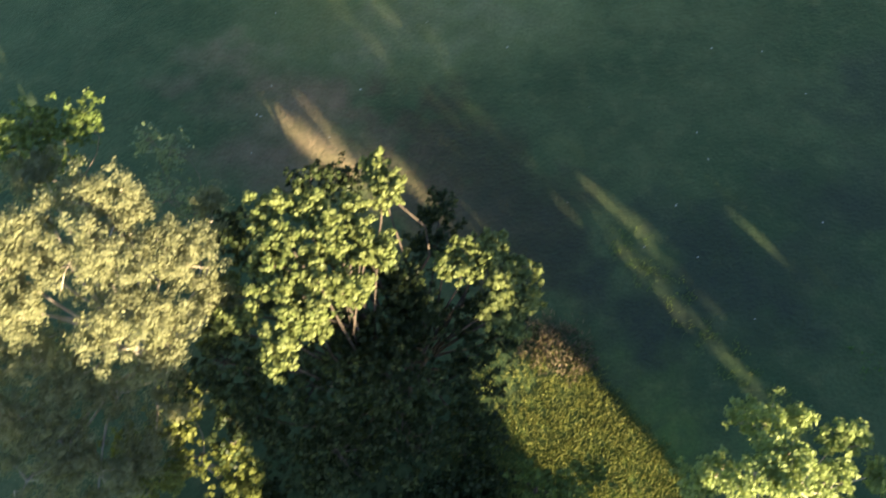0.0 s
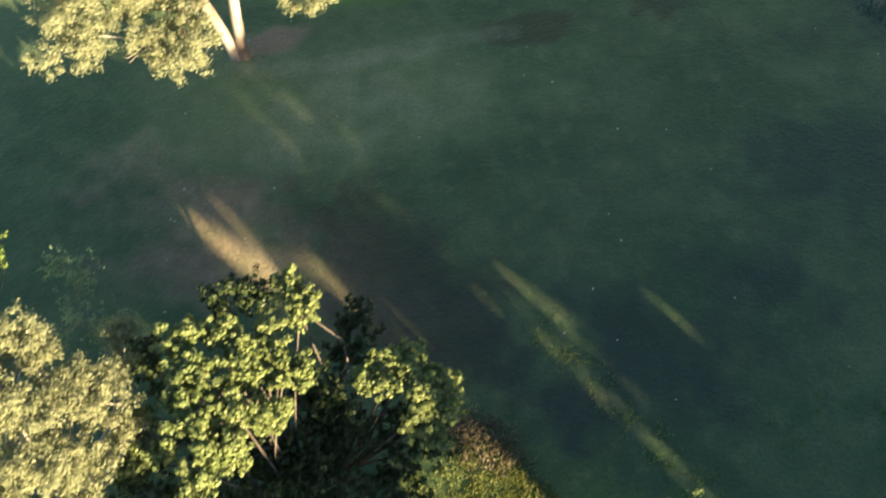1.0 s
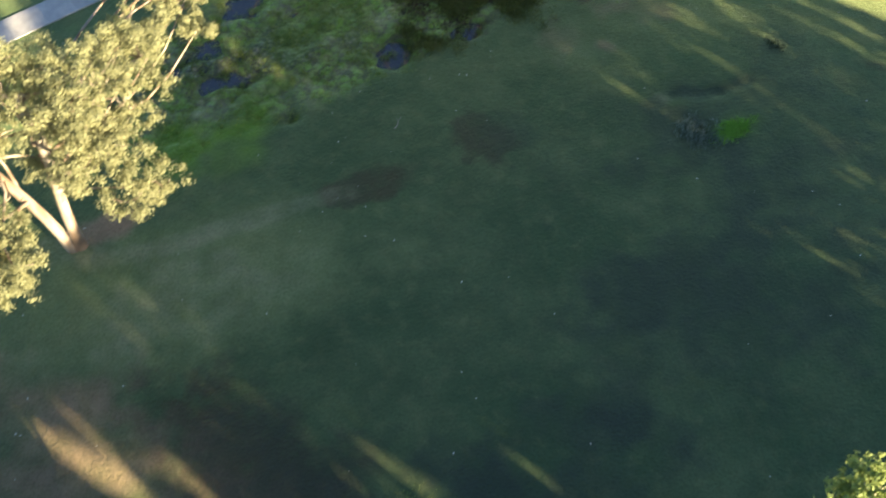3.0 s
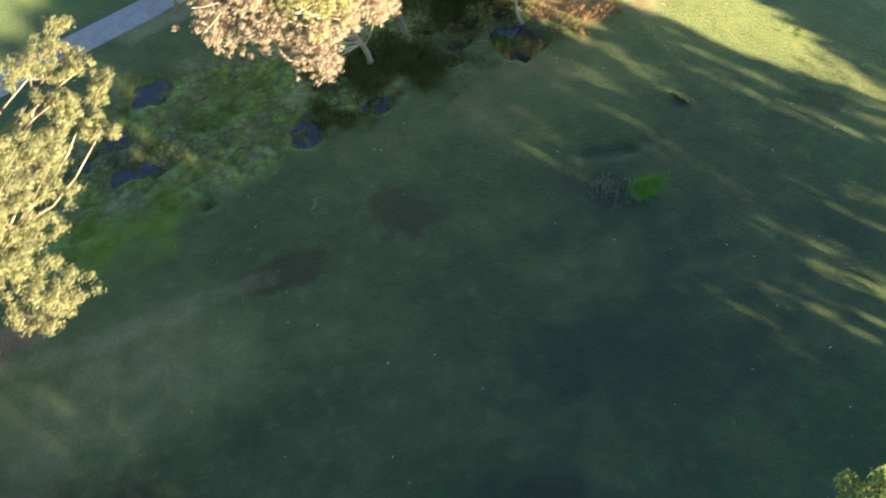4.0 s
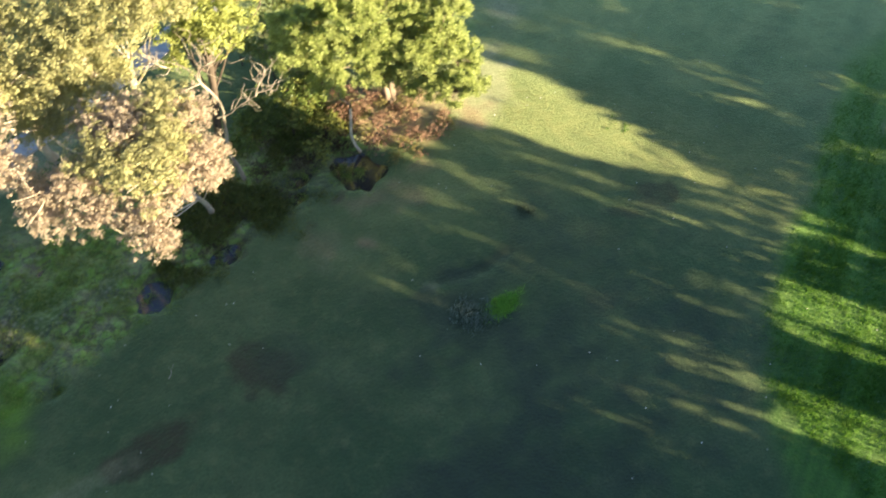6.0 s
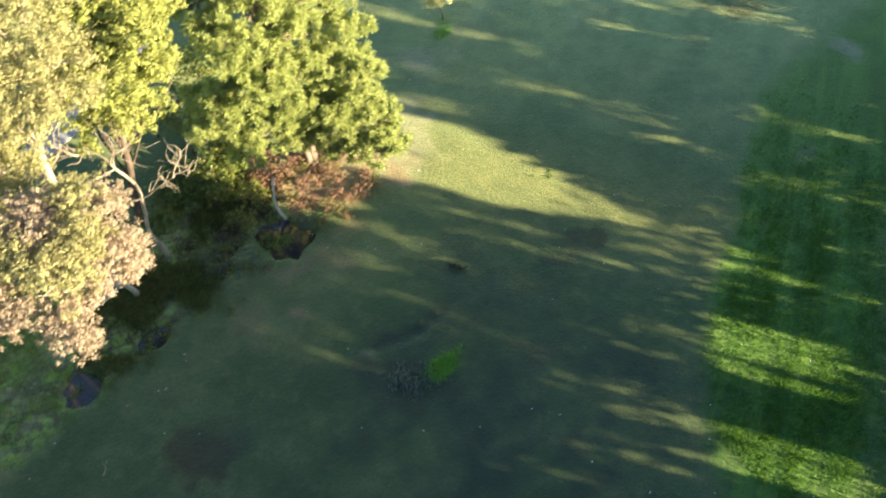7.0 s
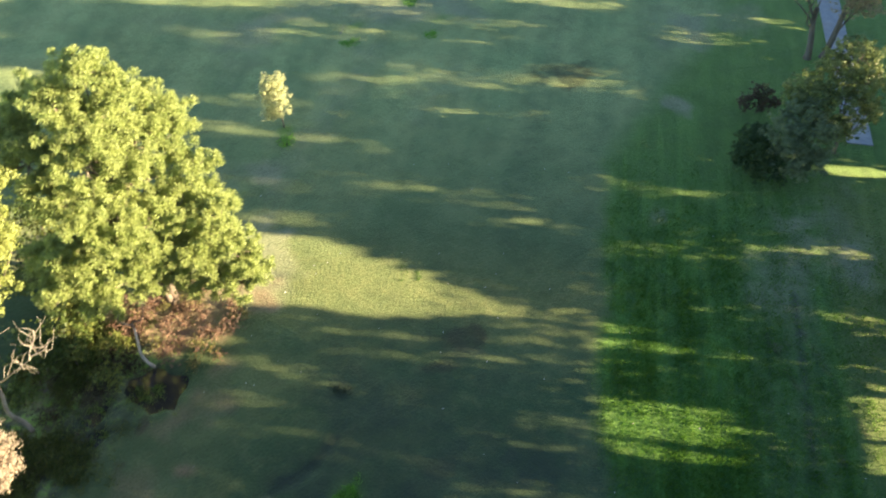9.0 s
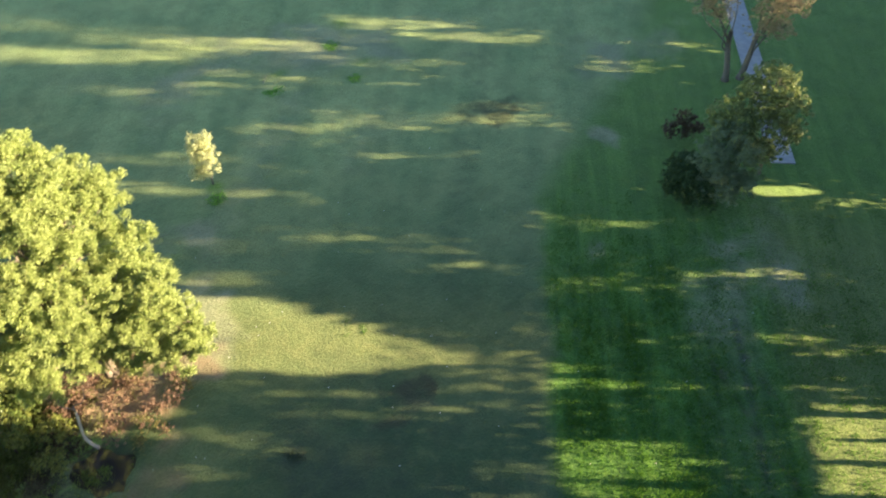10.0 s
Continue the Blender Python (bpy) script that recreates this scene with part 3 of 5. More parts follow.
def puddle(rank, cx, cy, rx, ry, turn):
    bm = bmesh.new()
    ring = []
    for i in range(28):
        a = i / 28 * 2 * math.pi
        ring.append(bm.verts.new((3.0 * rx * math.cos(a), 3.0 * ry * math.sin(a), 0)))
    bm.faces.new(ring)
    me = bpy.data.meshes.new("puddle")
    bm.to_mesh(me)
    bm.free()
    me.materials.append(WATER)
    ob = new("puddle", me)
    ob.matrix_world = pose(cx, cy, -0.25 - 0.005 * rank, 0, 0, turn)
    return tagged(ob, "shallow dark puddle lying in boggy grass", "water", "puddles in the bog", "structure")


for rank, row in enumerate(PUDDLES):
    puddle(rank, *row)


def concrete_path(points, width, label):
    """Slabs laid end to end along a line, each with its own edges and a narrow joint."""
    root = tagged(new("path"), label, "path", kind="structure")
    pts = [np.array(p, dtype=float) for p in points]
    run = []
    for a, b in zip(pts, pts[1:]):
        n = max(1, int(np.linalg.norm(b - a) / 1.8))
        run += [a + (b - a) * i / n for i in range(n)]
    run.append(pts[-1])
    for a, b in zip(run, run[1:]):
        d = (b - a) / np.linalg.norm(b - a)
        length = np.linalg.norm(b - a) + 0.05
        bm = bmesh.new()
        bmesh.ops.create_cube(bm, size=1.0)
        bmesh.ops.scale(bm, vec=(length - 0.02, width, 0.16), verts=bm.verts)
        bmesh.ops.bevel(bm, geom=[e for e in bm.edges if abs(e.verts[0].co.z - e.verts[1].co.z) < 0.01 and e.verts[0].co.z > 0], offset=0.015, segments=1, affect="EDGES")
        me = bpy.data.meshes.new("slab")
        bm.to_mesh(me)
        bm.free()
        ob = part("slab", me, CONCRETE, root)
        c = (a + b) / 2
        ob.matrix_local = pose(c[0], c[1], 0.03 + rng.normal() * 0.004, 0, 0, math.degrees(math.atan2(d[1], d[0])))
    return root


# ---- trees that stand in view ----
A_STEMS = [(-7.0, 36.2, 9.3), (-4.0, 36.6, 10.8)]
A_BARE = [((-1.6, 35.0, 8.5), (-0.2, 36.2, 8.5), 0.06), ((-0.2, 36.2, 8.5), (0.2, 37.7, 8.6), 0.045), ((-0.2, 36.2, 8.5), (0.3, 36.6, 8.8), 0.03), ((-0.0, 37.6, 8.5), (-0.4, 39.3, 9.5), 0.05), ((-4.7, 33.3, 7), (-5.3, 32.8, 7), 0.05), ((-5.9, 30.5, 8), (-6.9, 29.5, 8), 0.05), ((-6.2, 30.2, 8), (-6.7, 29.3, 8), 0.03), ((-6.0, 33.1, 7.5), (-6.4, 32.0, 7.5), 0.04), ((-4.7, 33.3, 7), (-5.3, 32.7, 7), 0.05)]
GUM_A = [(-5.5, 38.6, 8.6, 1.4), (-3.0, 38.2, 8.2, 1.2), (-7.2, 38.4, 7.6, 1.3), (-5.0, 38.2, 5.2, 0.8), (-4.3, 29.8, 8, 1.05), (-5.8, 29.8, 8, 0.9), (0.4, 33.4, 8, 1.3), (-0.2, 34.6, 9.5, 1.6), (-0.8, 36.4, 11, 2.2), (-1.8, 35.4, 11, 1.4), (-4.8, 36.5, 12, 1.7), (-1.8, 33.2, 9.5, 1.0), (-5.7, 33.0, 8, 0.6), (-4.8, 35.3, 10, 0.8), (-6.1, 33.7, 9, 0.8), (-2.5, 37.1, 11.5, 1.3), (1.0, 37.9, 11, 1.4), (-6.8, 32.2, 8, 1.0), (-6.5, 35.2, 11, 1.2), (-8.1, 35.3, 12, 2.2), (-8.0, 30.8, 10, 1.9), (-6.4, 37.0, 12, 1.5), (-8.2, 29.7, 9, 1.8), (-4.9, 31.8, 7.5, 0.9), (-1.2, 34.6, 10, 1.5)]
GUM_A2 = [(1.9, 44.5, 11, 0.66), (2.6, 43.9, 10.5, 0.74), (3.4, 43.1, 10, 0.66), (2.6, 41.9, 10, 0.74), (1.6, 42.2, 10.5, 0.74), (1.6, 40.5, 10, 0.66), (3.1, 40.8, 9.5, 0.49), (1.0, 39.5, 9.5, 0.49), (0.6, 43.4, 11, 1.15), (0.0, 40.8, 10, 0.9), (1.9, 46.4, 11, 0.49)]
B_BARE = [((15.2, 44.3, 10.6), (12.6, 43.4, 12.2), 0.11), ((15.9, 45.4, 10.2), (15.2, 44.3, 10.6), 0.12), ((15.2, 44.3, 10.6), (14.3, 43.2, 10.6), 0.07), ((9.2, 45.0, 11.5), (8.2, 44.8, 10.6), 0.022), ((9.2, 45.4, 11.8), (8.0, 45.2, 11.9), 0.022), ((9.0, 45.6, 12.0), (8.3, 45.6, 13.4), 0.02)]
DRY_B = [(13.2, 42.1, 10, 0.8), (13.2, 43.6, 10.3, 0.95), (11.2, 44.4, 10.3, 0.95), (9.0, 45.6, 10, 1.01), (9.1, 46.6, 10.5, 0.95), (10.6, 45.8, 11, 1.17), (16.4, 45.6, 11, 1.17), (16.5, 44.9, 10.5, 0.85), (15.2, 44.6, 10.5, 0.95), (12.2, 48.3, 11.5, 1.17), (13.6, 46.8, 12, 1.27), (13.7, 48.1, 12.3, 1.27), (16.6, 46.7, 12.5, 0.95)]
DRY_B_OLIVE = [(15.5, 47.4, 12.6, 1.32), (11.9, 46.2, 11.7, 1.32), (13.4, 44.8, 11.7, 1.32), (14.9, 45.5, 12, 1.32)]
LIME_D = [(21.2, 57.2, 16, 1.8), (19.2, 57.4, 15, 2), (21.1, 54.6, 15, 1.8), (19.2, 54.4, 13.5, 1.8), (20.2, 53.9, 11.5, 1.4), (18.0, 55.4, 13, 1.8), (22.8, 56.7, 15, 1.1), (18.3, 55.0, 10.5, 1.2), (19.0, 60.3, 15, 1.5), (21.7, 54.5, 13, 1)]
PINE_E = [(29.9, 57.0, 10.5, 1.9), (29.9, 56.2, 8, 1.7), (29.3, 57.3, 14.5, 1.6), (32.2, 56.2, 6.5, 1.3), (29.5, 58.2, 17.1, 1.4), (27.8, 58.5, 15.7, 1.62), (30.5, 57.7, 15.5, 1.4), (32.9, 58.2, 13.8, 1.3), (33.6, 57.9, 11.9, 1.19), (27.8, 61.7, 14.2, 1.4), (33.2, 56.7, 10.0, 1.3), (30.9, 57.3, 12.5, 1.73), (28.1, 57.5, 12.8, 1.94)]
PINE_MID = [(26.0, 60.1, 12.3, 1.73), (33.2, 54.4, 8.1, 1.3), (31.4, 56.0, 8.5, 1.51), (33.5, 54.3, 5.2, 1.51), (33.5, 53.0, 3.3, 1.3), (32.2, 54.2, 2.8, 1.19), (28.2, 56.4, 9.0, 1.84), (26.1, 57.5, 10.4, 1.73), (25.8, 57.6, 6.6, 1.62), (28.3, 56.5, 6.2, 1.3), (31.5, 54.8, 5.7, 1.3), (26.6, 61.8, 13.3, 1.3)]
PINE_LOW = [(30.1, 56.4, 5.0, 1.1), (29.4, 56.9, 3.6, 0.9), (30.6, 55.8, 6.0, 0.9), (31.0, 56.4, 3.0, 0.8), (32.8, 55.0, 4.6, 1.2), (31.7, 55.3, 5.4, 1.1), (34.2, 54.6, 4.6, 1.0), (35.0, 54.6, 2.6, 0.9), (33.9, 56.4, 7.2, 1.1), (25.8, 57.9, 6, 1.2), (26.5, 56.6, 4.2, 1.1), (24.7, 57.8, 5, 1.0), (28.8, 56.2, 6, 1.1), (26.9, 58.1, 7.5, 1.2), (25.0, 60.5, 5.5, 1.0)]
YOUNG_G = [(45.0, 65.5, 5.2, 0.9), (44.9, 65.1, 4.4, 0.9), (44.9, 65.7, 4.6, 0.78), (44.8, 64.8, 3.7, 0.73), (44.4, 65.0, 3.2, 0.56)]
MAG_H = [(74.7, 38.0, 8.3, 1.4), (73.5, 38.7, 7.4, 1.3), (74.6, 36.7, 6.8, 1.3), (72.8, 39.3, 6, 1.4), (73.6, 37.4, 5.5, 1.5), (74.9, 36.3, 4.3, 1.2), (72.1, 39.0, 4.5, 1.3), (73.4, 37.5, 3, 1.4), (72.2, 40.3, 5, 1.1)]
SHRUB_H2 = [(71.0, 39.1, 4.6, 1.34), (69.4, 39.4, 3.8, 1.34), (70.9, 37.6, 3.6, 1.46), (69.6, 38.2, 2.3, 1.68), (70.6, 37.0, 1.8, 1.34), (69.1, 39.1, 1.5, 1.12)]
SHRUB_H3 = [(68.5, 40.3, 2.4, 1.61), (67.8, 40.3, 1.8, 1.34), (68.4, 39.4, 1.3, 1.48)]
SHRUB_H4 = [(74.8, 44.2, 1.6, 0.9), (75.1, 43.3, 1.2, 0.8), (73.9, 44.4, 1.2, 0.8)]
TWIN_I1 = [(82.3, 48.2, 7.2, 1.2), (82.8, 46.8, 7.8, 1.4), (83.2, 46.5, 9.5, 2), (82.7, 49.0, 9, 1.6), (82.7, 46.6, 6.4, 0.8)]
TWIN_I2 = [(84.6, 43.2, 7.5, 1.4), (85.4, 42.3, 8, 1.3), (83.8, 43.3, 6, 1), (84.4, 42.1, 6.5, 0.9), (85.2, 44.4, 9, 1.8), (86.3, 42.6, 9, 1.4)]
GUM_J = [(-7.6, 15.3, 11.2, 0.9), (-6.5, 15.4, 11.0, 0.8), (-6.6, 13.9, 11.4, 1.0), (-7.6, 13.3, 11, 0.9), (-6.0, 13.0, 11.2, 0.8), (-5.5, 12.0, 10.6, 0.95), (-6.3, 11.3, 10, 0.75), (-4.9, 14.2, 10.6, 0.8), (-4.4, 13.9, 10.2, 0.7), (-4.6, 12.3, 10, 0.8), (-3.7, 13.0, 9.4, 0.7), (-4.5, 16.7, 9, 0.35), (-10.4, 16.9, 10, 0.55), (-10.0, 17.2, 10, 0.4), (-9.3, 14.1, 10.8, 0.9), (-9.7, 13.3, 10.5, 0.9), (-9.0, 12.2, 10, 0.8), (-5.1, 11.4, 9.4, 0.7), (-4.5, 15.1, 9.4, 0.5)]
GUM_J_LOW = [(-9.4, 11.4, 8, 1.2), (-8.0, 11.2, 7.6, 1.1), (-9.5, 9.7, 7.4, 1.3), (-8.2, 9.1, 7, 1.2), (-7.0, 11.0, 7, 1.0), (-9.0, 7.9, 7, 1.3), (-7.0, 8.4, 6.5, 1.1), (-6.0, 9.0, 6, 1.0), (-5.4, 11.1, 6.5, 0.8), (-11.2, 10.1, 8, 1.5), (-11.4, 12.4, 9, 1.4)]
TOP_J2 = [(-8.6, 18.6, 10.8, 0.6), (-10.7, 18.7, 10.1, 0.9), (-11.2, 17.8, 10.1, 0.9), (-10.0, 18.9, 9.6, 0.8), (-10.1, 17.8, 9.1, 0.7)]
THIN_J3 = [(-7.3, 18.7, 6, 0.8), (-6.2, 18.2, 6, 0.7), (-8.5, 21.3, 6, 0.6), (-7.6, 21.0, 6, 0.5), (-8.0, 20.3, 5.5, 0.5)]
OAK_J4 = [(-2.2, 16.0, 10.2, 0.6), (-1.2, 16.3, 10, 0.55), (-0.5, 16.0, 9.8, 0.5), (-1.7, 15.0, 10.2, 0.6), (-0.6, 15.0, 10, 0.6), (-2.1, 14.4, 10.2, 0.45), (-0.2, 15.1, 9.6, 0.4), (-1.3, 13.9, 10.3, 0.65), (-0.4, 13.7, 10, 0.55), (-1.7, 13.1, 10.2, 0.6), (-0.7, 12.6, 10.2, 0.6), (-1.1, 11.8, 10, 0.5), (-1.2, 11.2, 9.8, 0.35), (-0.3, 12.5, 9.8, 0.35), (0.3, 13.7, 9.6, 0.5), (0.7, 13.8, 9.2, 0.3), (-2.9, 12.8, 9.2, 0.5), (-3.4, 13.6, 9, 0.4), (-3.5, 12.3, 8.6, 0.4)]
OAK_J4_EAST = [(0.8, 15.7, 9, 0.45), (1.1, 15.2, 8.8, 0.4), (0.6, 15.2, 9, 0.3), (0.9, 18.3, 8.5, 0.5), (1.2, 17.7, 8.5, 0.35), (0.5, 19.0, 8.5, 0.25), (0.1, 16.8, 9, 0.35), (0.3, 16.1, 9, 0.3), (3.9, 16.4, 7.6, 0.5), (4.8, 16.6, 7.4, 0.55), (3.7, 15.6, 7.6, 0.5), (4.7, 15.4, 7.6, 0.65), (5.6, 15.9, 7.2, 0.5), (5.7, 14.9, 7.2, 0.45), (4.9, 14.5, 7.3, 0.5), (5.6, 14.1, 7, 0.4), (3.2, 15.6, 7.8, 0.3)]
OAK_J4_LOW = [(1.3, 16.1, 6.0, 1.01), (2.4, 18.0, 4.8, 0.76), (2.2, 14.8, 5.6, 1.01), (3.9, 15.0, 5.4, 0.84), (0.5, 13.6, 6.2, 1.09), (5.1, 14.6, 5.1, 0.76), (0.2, 15.8, 6, 1.2), (1.8, 14.8, 5.5, 1.2), (-1.0, 13.9, 7, 1.2), (0.9, 12.9, 6, 1.3), (-2.1, 14.5, 7.5, 1.0), (-0.5, 11.4, 7.6, 1.4), (1.8, 11.9, 6.6, 1.4), (3.8, 13.3, 4.6, 1.1), (-2.6, 10.9, 5.6, 1.5), (0.1, 9.9, 5.6, 1.5), (2.1, 10.8, 4.6, 1.4), (4.1, 11.8, 3.1, 1.0), (-3.3, 11.7, 8.1, 1.3), (-3.9, 16.2, 7.6, 1), (-0.8, 19.8, 6.1, 0.7), (-2.3, 19.8, 5.6, 0.8), (2.5, 19.2, 5.1, 0.8)]
PALE_J5 = [(12.4, 10.3, 9.5, 0.72), (12.7, 9.3, 10, 0.76), (11.9, 8.4, 10.5, 0.72), (13.6, 10.5, 9.2, 0.53), (14.7, 10.1, 9, 0.66), (15.8, 9.2, 9, 0.57), (14.2, 8.8, 9.5, 0.72), (11.2, 8.8, 9.5, 0.53), (13.0, 8.2, 10.5, 0.76), (10.9, 8.9, 8.5, 0.53)]
SHRUB_J6 = [(8.2, 10.5, 3, 0.6), (7.0, 10.0, 3.2, 0.6), (6.1, 10.3, 2.5, 0.6), (7.4, 9.4, 3.5, 0.8)]
YELLOW_J7 = [(-5.5, 11.5, 5, 0.7), (-5.4, 10.2, 5.2, 0.6), (-4.9, 8.9, 5.4, 0.7), (-6.7, 9.8, 5, 0.7), (-3.8, 9.6, 4.5, 0.8), (-6.2, 8.5, 5, 0.8), (-3.1, 8.9, 4.5, 0.7)]
GUM_L1 = [(12.8, 52.3, 12.8, 1.87), (10.5, 52.6, 12.2, 1.87), (10.6, 51.8, 11.0, 1.54), (9.0, 52.6, 11.6, 1.43), (7.6, 55.1, 12.2, 1.87), (13.6, 52.2, 11.6, 1.21), (5.9, 54.3, 12.2, 2.2), (12.5, 54.4, 13.4, 2.2), (9.6, 55.5, 13.1, 2.2), (8.0, 57.6, 13.4, 2.42)]
GUM_L4 = [(4.6, 56.4, 9.5, 1.2), (4.6, 54.6, 9, 1.0), (9.9, 52.7, 9.5, 1.2), (11.7, 52.8, 10, 1.3), (12.2, 51.4, 9.5, 0.9), (9.3, 54.1, 10, 1.2), (3.1, 55.0, 9.5, 1.2)]
DRY_L3 = [(7.6, 48.8, 11.4, 0.85), (8.0, 48.0, 10.9, 0.57)]
GUM_L5 = [(1.7, 53.5, 9.5, 0.9), (3.4, 53.4, 9.5, 1.0), (4.9, 53.0, 9, 0.9), (6.2, 52.8, 8.5, 0.7)]
DRY_L2 = [(6.4, 49.8, 12.9, 1.23), (7.7, 49.4, 12.9, 1.11), (6.9, 48.1, 12.4, 1.11), (7.8, 47.5, 11.9, 0.99), (5.9, 48.5, 12.4, 0.99), (7.1, 50.4, 13.3, 0.99)]
GUM_L3 = [(16.5, 56.0, 16.8, 1.9), (16.9, 53.8, 15.8, 1.5), (15.3, 54.0, 15.3, 1.6), (15.2, 52.1, 14.3, 1.2), (13.9, 52.6, 13.8, 1.2), (16.8, 52.4, 14.8, 1.1), (14.1, 55.9, 15.8, 2)]
UNDER = [(26.4, 65.5, 4, 1.4), (26.9, 63.3, 3, 1.3), (24.4, 62.2, 2.5, 1.3), (27.0, 60.1, 2, 1.1), (21.8, 58.9, 1, 1.1), (24.4, 58.2, 0.8, 1.0), (25.9, 56.2, 0.8, 0.9), (27.2, 66.3, 5, 1.5), (20.0, 57.4, 0.7, 0.8), (24.4, 54.6, 0.5, 0.8)]
RED = [(29.9, 58.2, 0.7, 0.9), (31.4, 58.0, 0.7, 0.9), (31.5, 54.9, 0.7, 0.8), (29.4, 55.5, 0.7, 0.9), (29.8, 53.1, 0.5, 0.7), (32.3, 53.4, 0.5, 0.7), (28.5, 59.6, 0.7, 0.8), (28.6, 57.1, 0.7, 0.8), (28.0, 53.5, 0.6, 0.6)]
K1 = [(21.9, 15.1, 12.5, 0.55), (22.4, 15.4, 13, 0.7), (22.1, 14.5, 12.5, 0.7), (22.3, 14.5, 13.5, 0.9)]
K2 = [(25.1, 16.5, 13.5, 0.38), (25.9, 16.3, 14.0, 0.44), (25.3, 15.6, 14.0, 0.58), (26.0, 15.2, 14.5, 0.77), (24.8, 15.6, 13.5, 0.58)]

WIDE = dict(clumps=9.0, per=230, spread=0.42, tuft=0.34, tufts=6)
LOOSE = dict(clumps=5.6, per=480, spread=0.28, shell=0.45, tuft=0.3, tufts=6)
SMALL = dict(clumps=18.0, per=75, spread=0.22, tuft=0.15, tufts=4)
tree("eucalyptus_tree", (-4.7, 36.9), A_STEMS,
     [("crown", GUM_A, GUM_LEAF, 0.13, 0.05, LOOSE, ""), ("outer_crown", GUM_A2, GUM_LEAF, 0.13, 0.05, dict(clumps=9.0, per=330, spread=0.2, shell=0.5, tuft=0.24, tufts=5), "")],
     GUM_BARK, 0.42, "tall eucalyptus with two pale trunks and olive leaves", twigs=0.35, bare=A_BARE)
tree("browning_tree", (17.2, 52.6), [(15.6, 48.0, 7.0)],
     [("crown", DRY_B, DRY_LEAF, 0.11, 0.06, dict(clumps=15.0, per=300, spread=0.34, tuft=0.2, tufts=9), "dry pinkish-brown leaves"), ("upper_crown", DRY_B_OLIVE, OLIVE_LEAF, 0.14, 0.06, dict(clumps=16.0, per=230, spread=0.36, tuft=0.28, tufts=6), "olive-green leaves")],
     PALE_BARK, 0.17, "leaning tree with dry pinkish-brown leaves over the bog", twigs=0.6, bare=B_BARE)
tree("lime_green_tree", (19.5, 58.0), [(19.3, 56.0, 8.5)], [("crown", LIME_D, LIME_LEAF, 0.17, 0.09, dict(clumps=12.0, per=240, spread=0.24, shell=0.6, tuft=0.32, tufts=4), "")],
     DARK_BARK, 0.28, "dense bright lime-green tree behind the bog", twigs=0.3)
tree("pine_tree", (30.9, 57.6), [(30.4, 57.5, 5.0), (29.0, 57.0, 12.0)], [("crown", PINE_E + PINE_MID + PINE_LOW, PINE_LEAF, 0.24, 0.05, dict(clumps=10.0, per=440, spread=0.26, flat=0.95, shell=0.66, tuft=0.29, tufts=4, needles=True), "")],
     PINE_BARK, 0.34, "broad sunlit pine tree at the edge of the fairway", twigs=0.5)
tree("young_tree", (46.5, 67.0), [(46.0, 66.5, 1.9)], [("crown", YOUNG_G, CREAM_LEAF, 0.14, 0.07, dict(clumps=20.0, per=120, spread=0.24, tuft=0.24, tufts=4), "")],
     GREY_BARK, 0.07, "young slender tree with pale cream-green leaves", twigs=0.2)
tree("magnolia_tree", (75.0, 37.4), [(74.8, 37.4, 2.2)], [("crown", MAG_H, MAGNOLIA_LEAF, 0.20, 0.10, dict(clumps=14.0, per=110, spread=0.3, tuft=0.2, tufts=5), "")],
     GREY_BARK, 0.18, "glossy dark-green magnolia beside the concrete path", twigs=0.4)
tree("round_shrub", (70.9, 37.8), [(70.9, 37.8, 0.7)], [("crown", SHRUB_H2, GREY_LEAF, 0.14, 0.06, dict(clumps=12.0, per=260, spread=0.24, tuft=0.26, tufts=5), "")],
     DARK_BARK, 0.12, "tall rounded green shrub beside the magnolia", "shrub", 0.2)
tree("dark_shrub", (68.8, 39.6), [(68.8, 39.6, 0.5)], [("crown", SHRUB_H3, leaf_material("deep green leaves", (0.045, 0.082, 0.03), (0.09, 0.14, 0.05), 0.25), 0.12, 0.06, dict(clumps=24.0, per=260, spread=0.22, tuft=0.22, tufts=5), "")],
     DARK_BARK, 0.10, "low very dark green rounded shrub", "shrub", 0.2)
tree("russet_shrub", (76.3, 43.9), [(76.3, 43.9, 0.5)], [("crown", SHRUB_H4, RUSSET_LEAF, 0.12, 0.06, dict(clumps=14.0, per=140, spread=0.26, tuft=0.2, tufts=5), "")],
     DARK_BARK, 0.08, "low dark russet-leaved shrub on the grass", "shrub", 0.2)
tree("autumn_tree", (84.3, 45.6), [(84.3, 46.1, 4.5)], [("crown", TWIN_I1, FADED_LEAF, 0.13, 0.06, dict(clumps=10.0, per=110, spread=0.34, tuft=0.2, tufts=6), "")],
     GREY_BARK, 0.30, "thin-crowned tree with brown leaves beside the path", twigs=0.8, group="trees beside the path")
tree("autumn_tree", (85.4, 44.8), [(85.9, 44.5, 4.2)], [("crown", TWIN_I2, FADED_LEAF, 0.13, 0.06, dict(clumps=10.0, per=130, spread=0.34, tuft=0.2, tufts=6), "")],
     GREY_BARK, 0.30, "thin-crowned tree with yellowing leaves beside the path", twigs=0.8, group="trees beside the path")
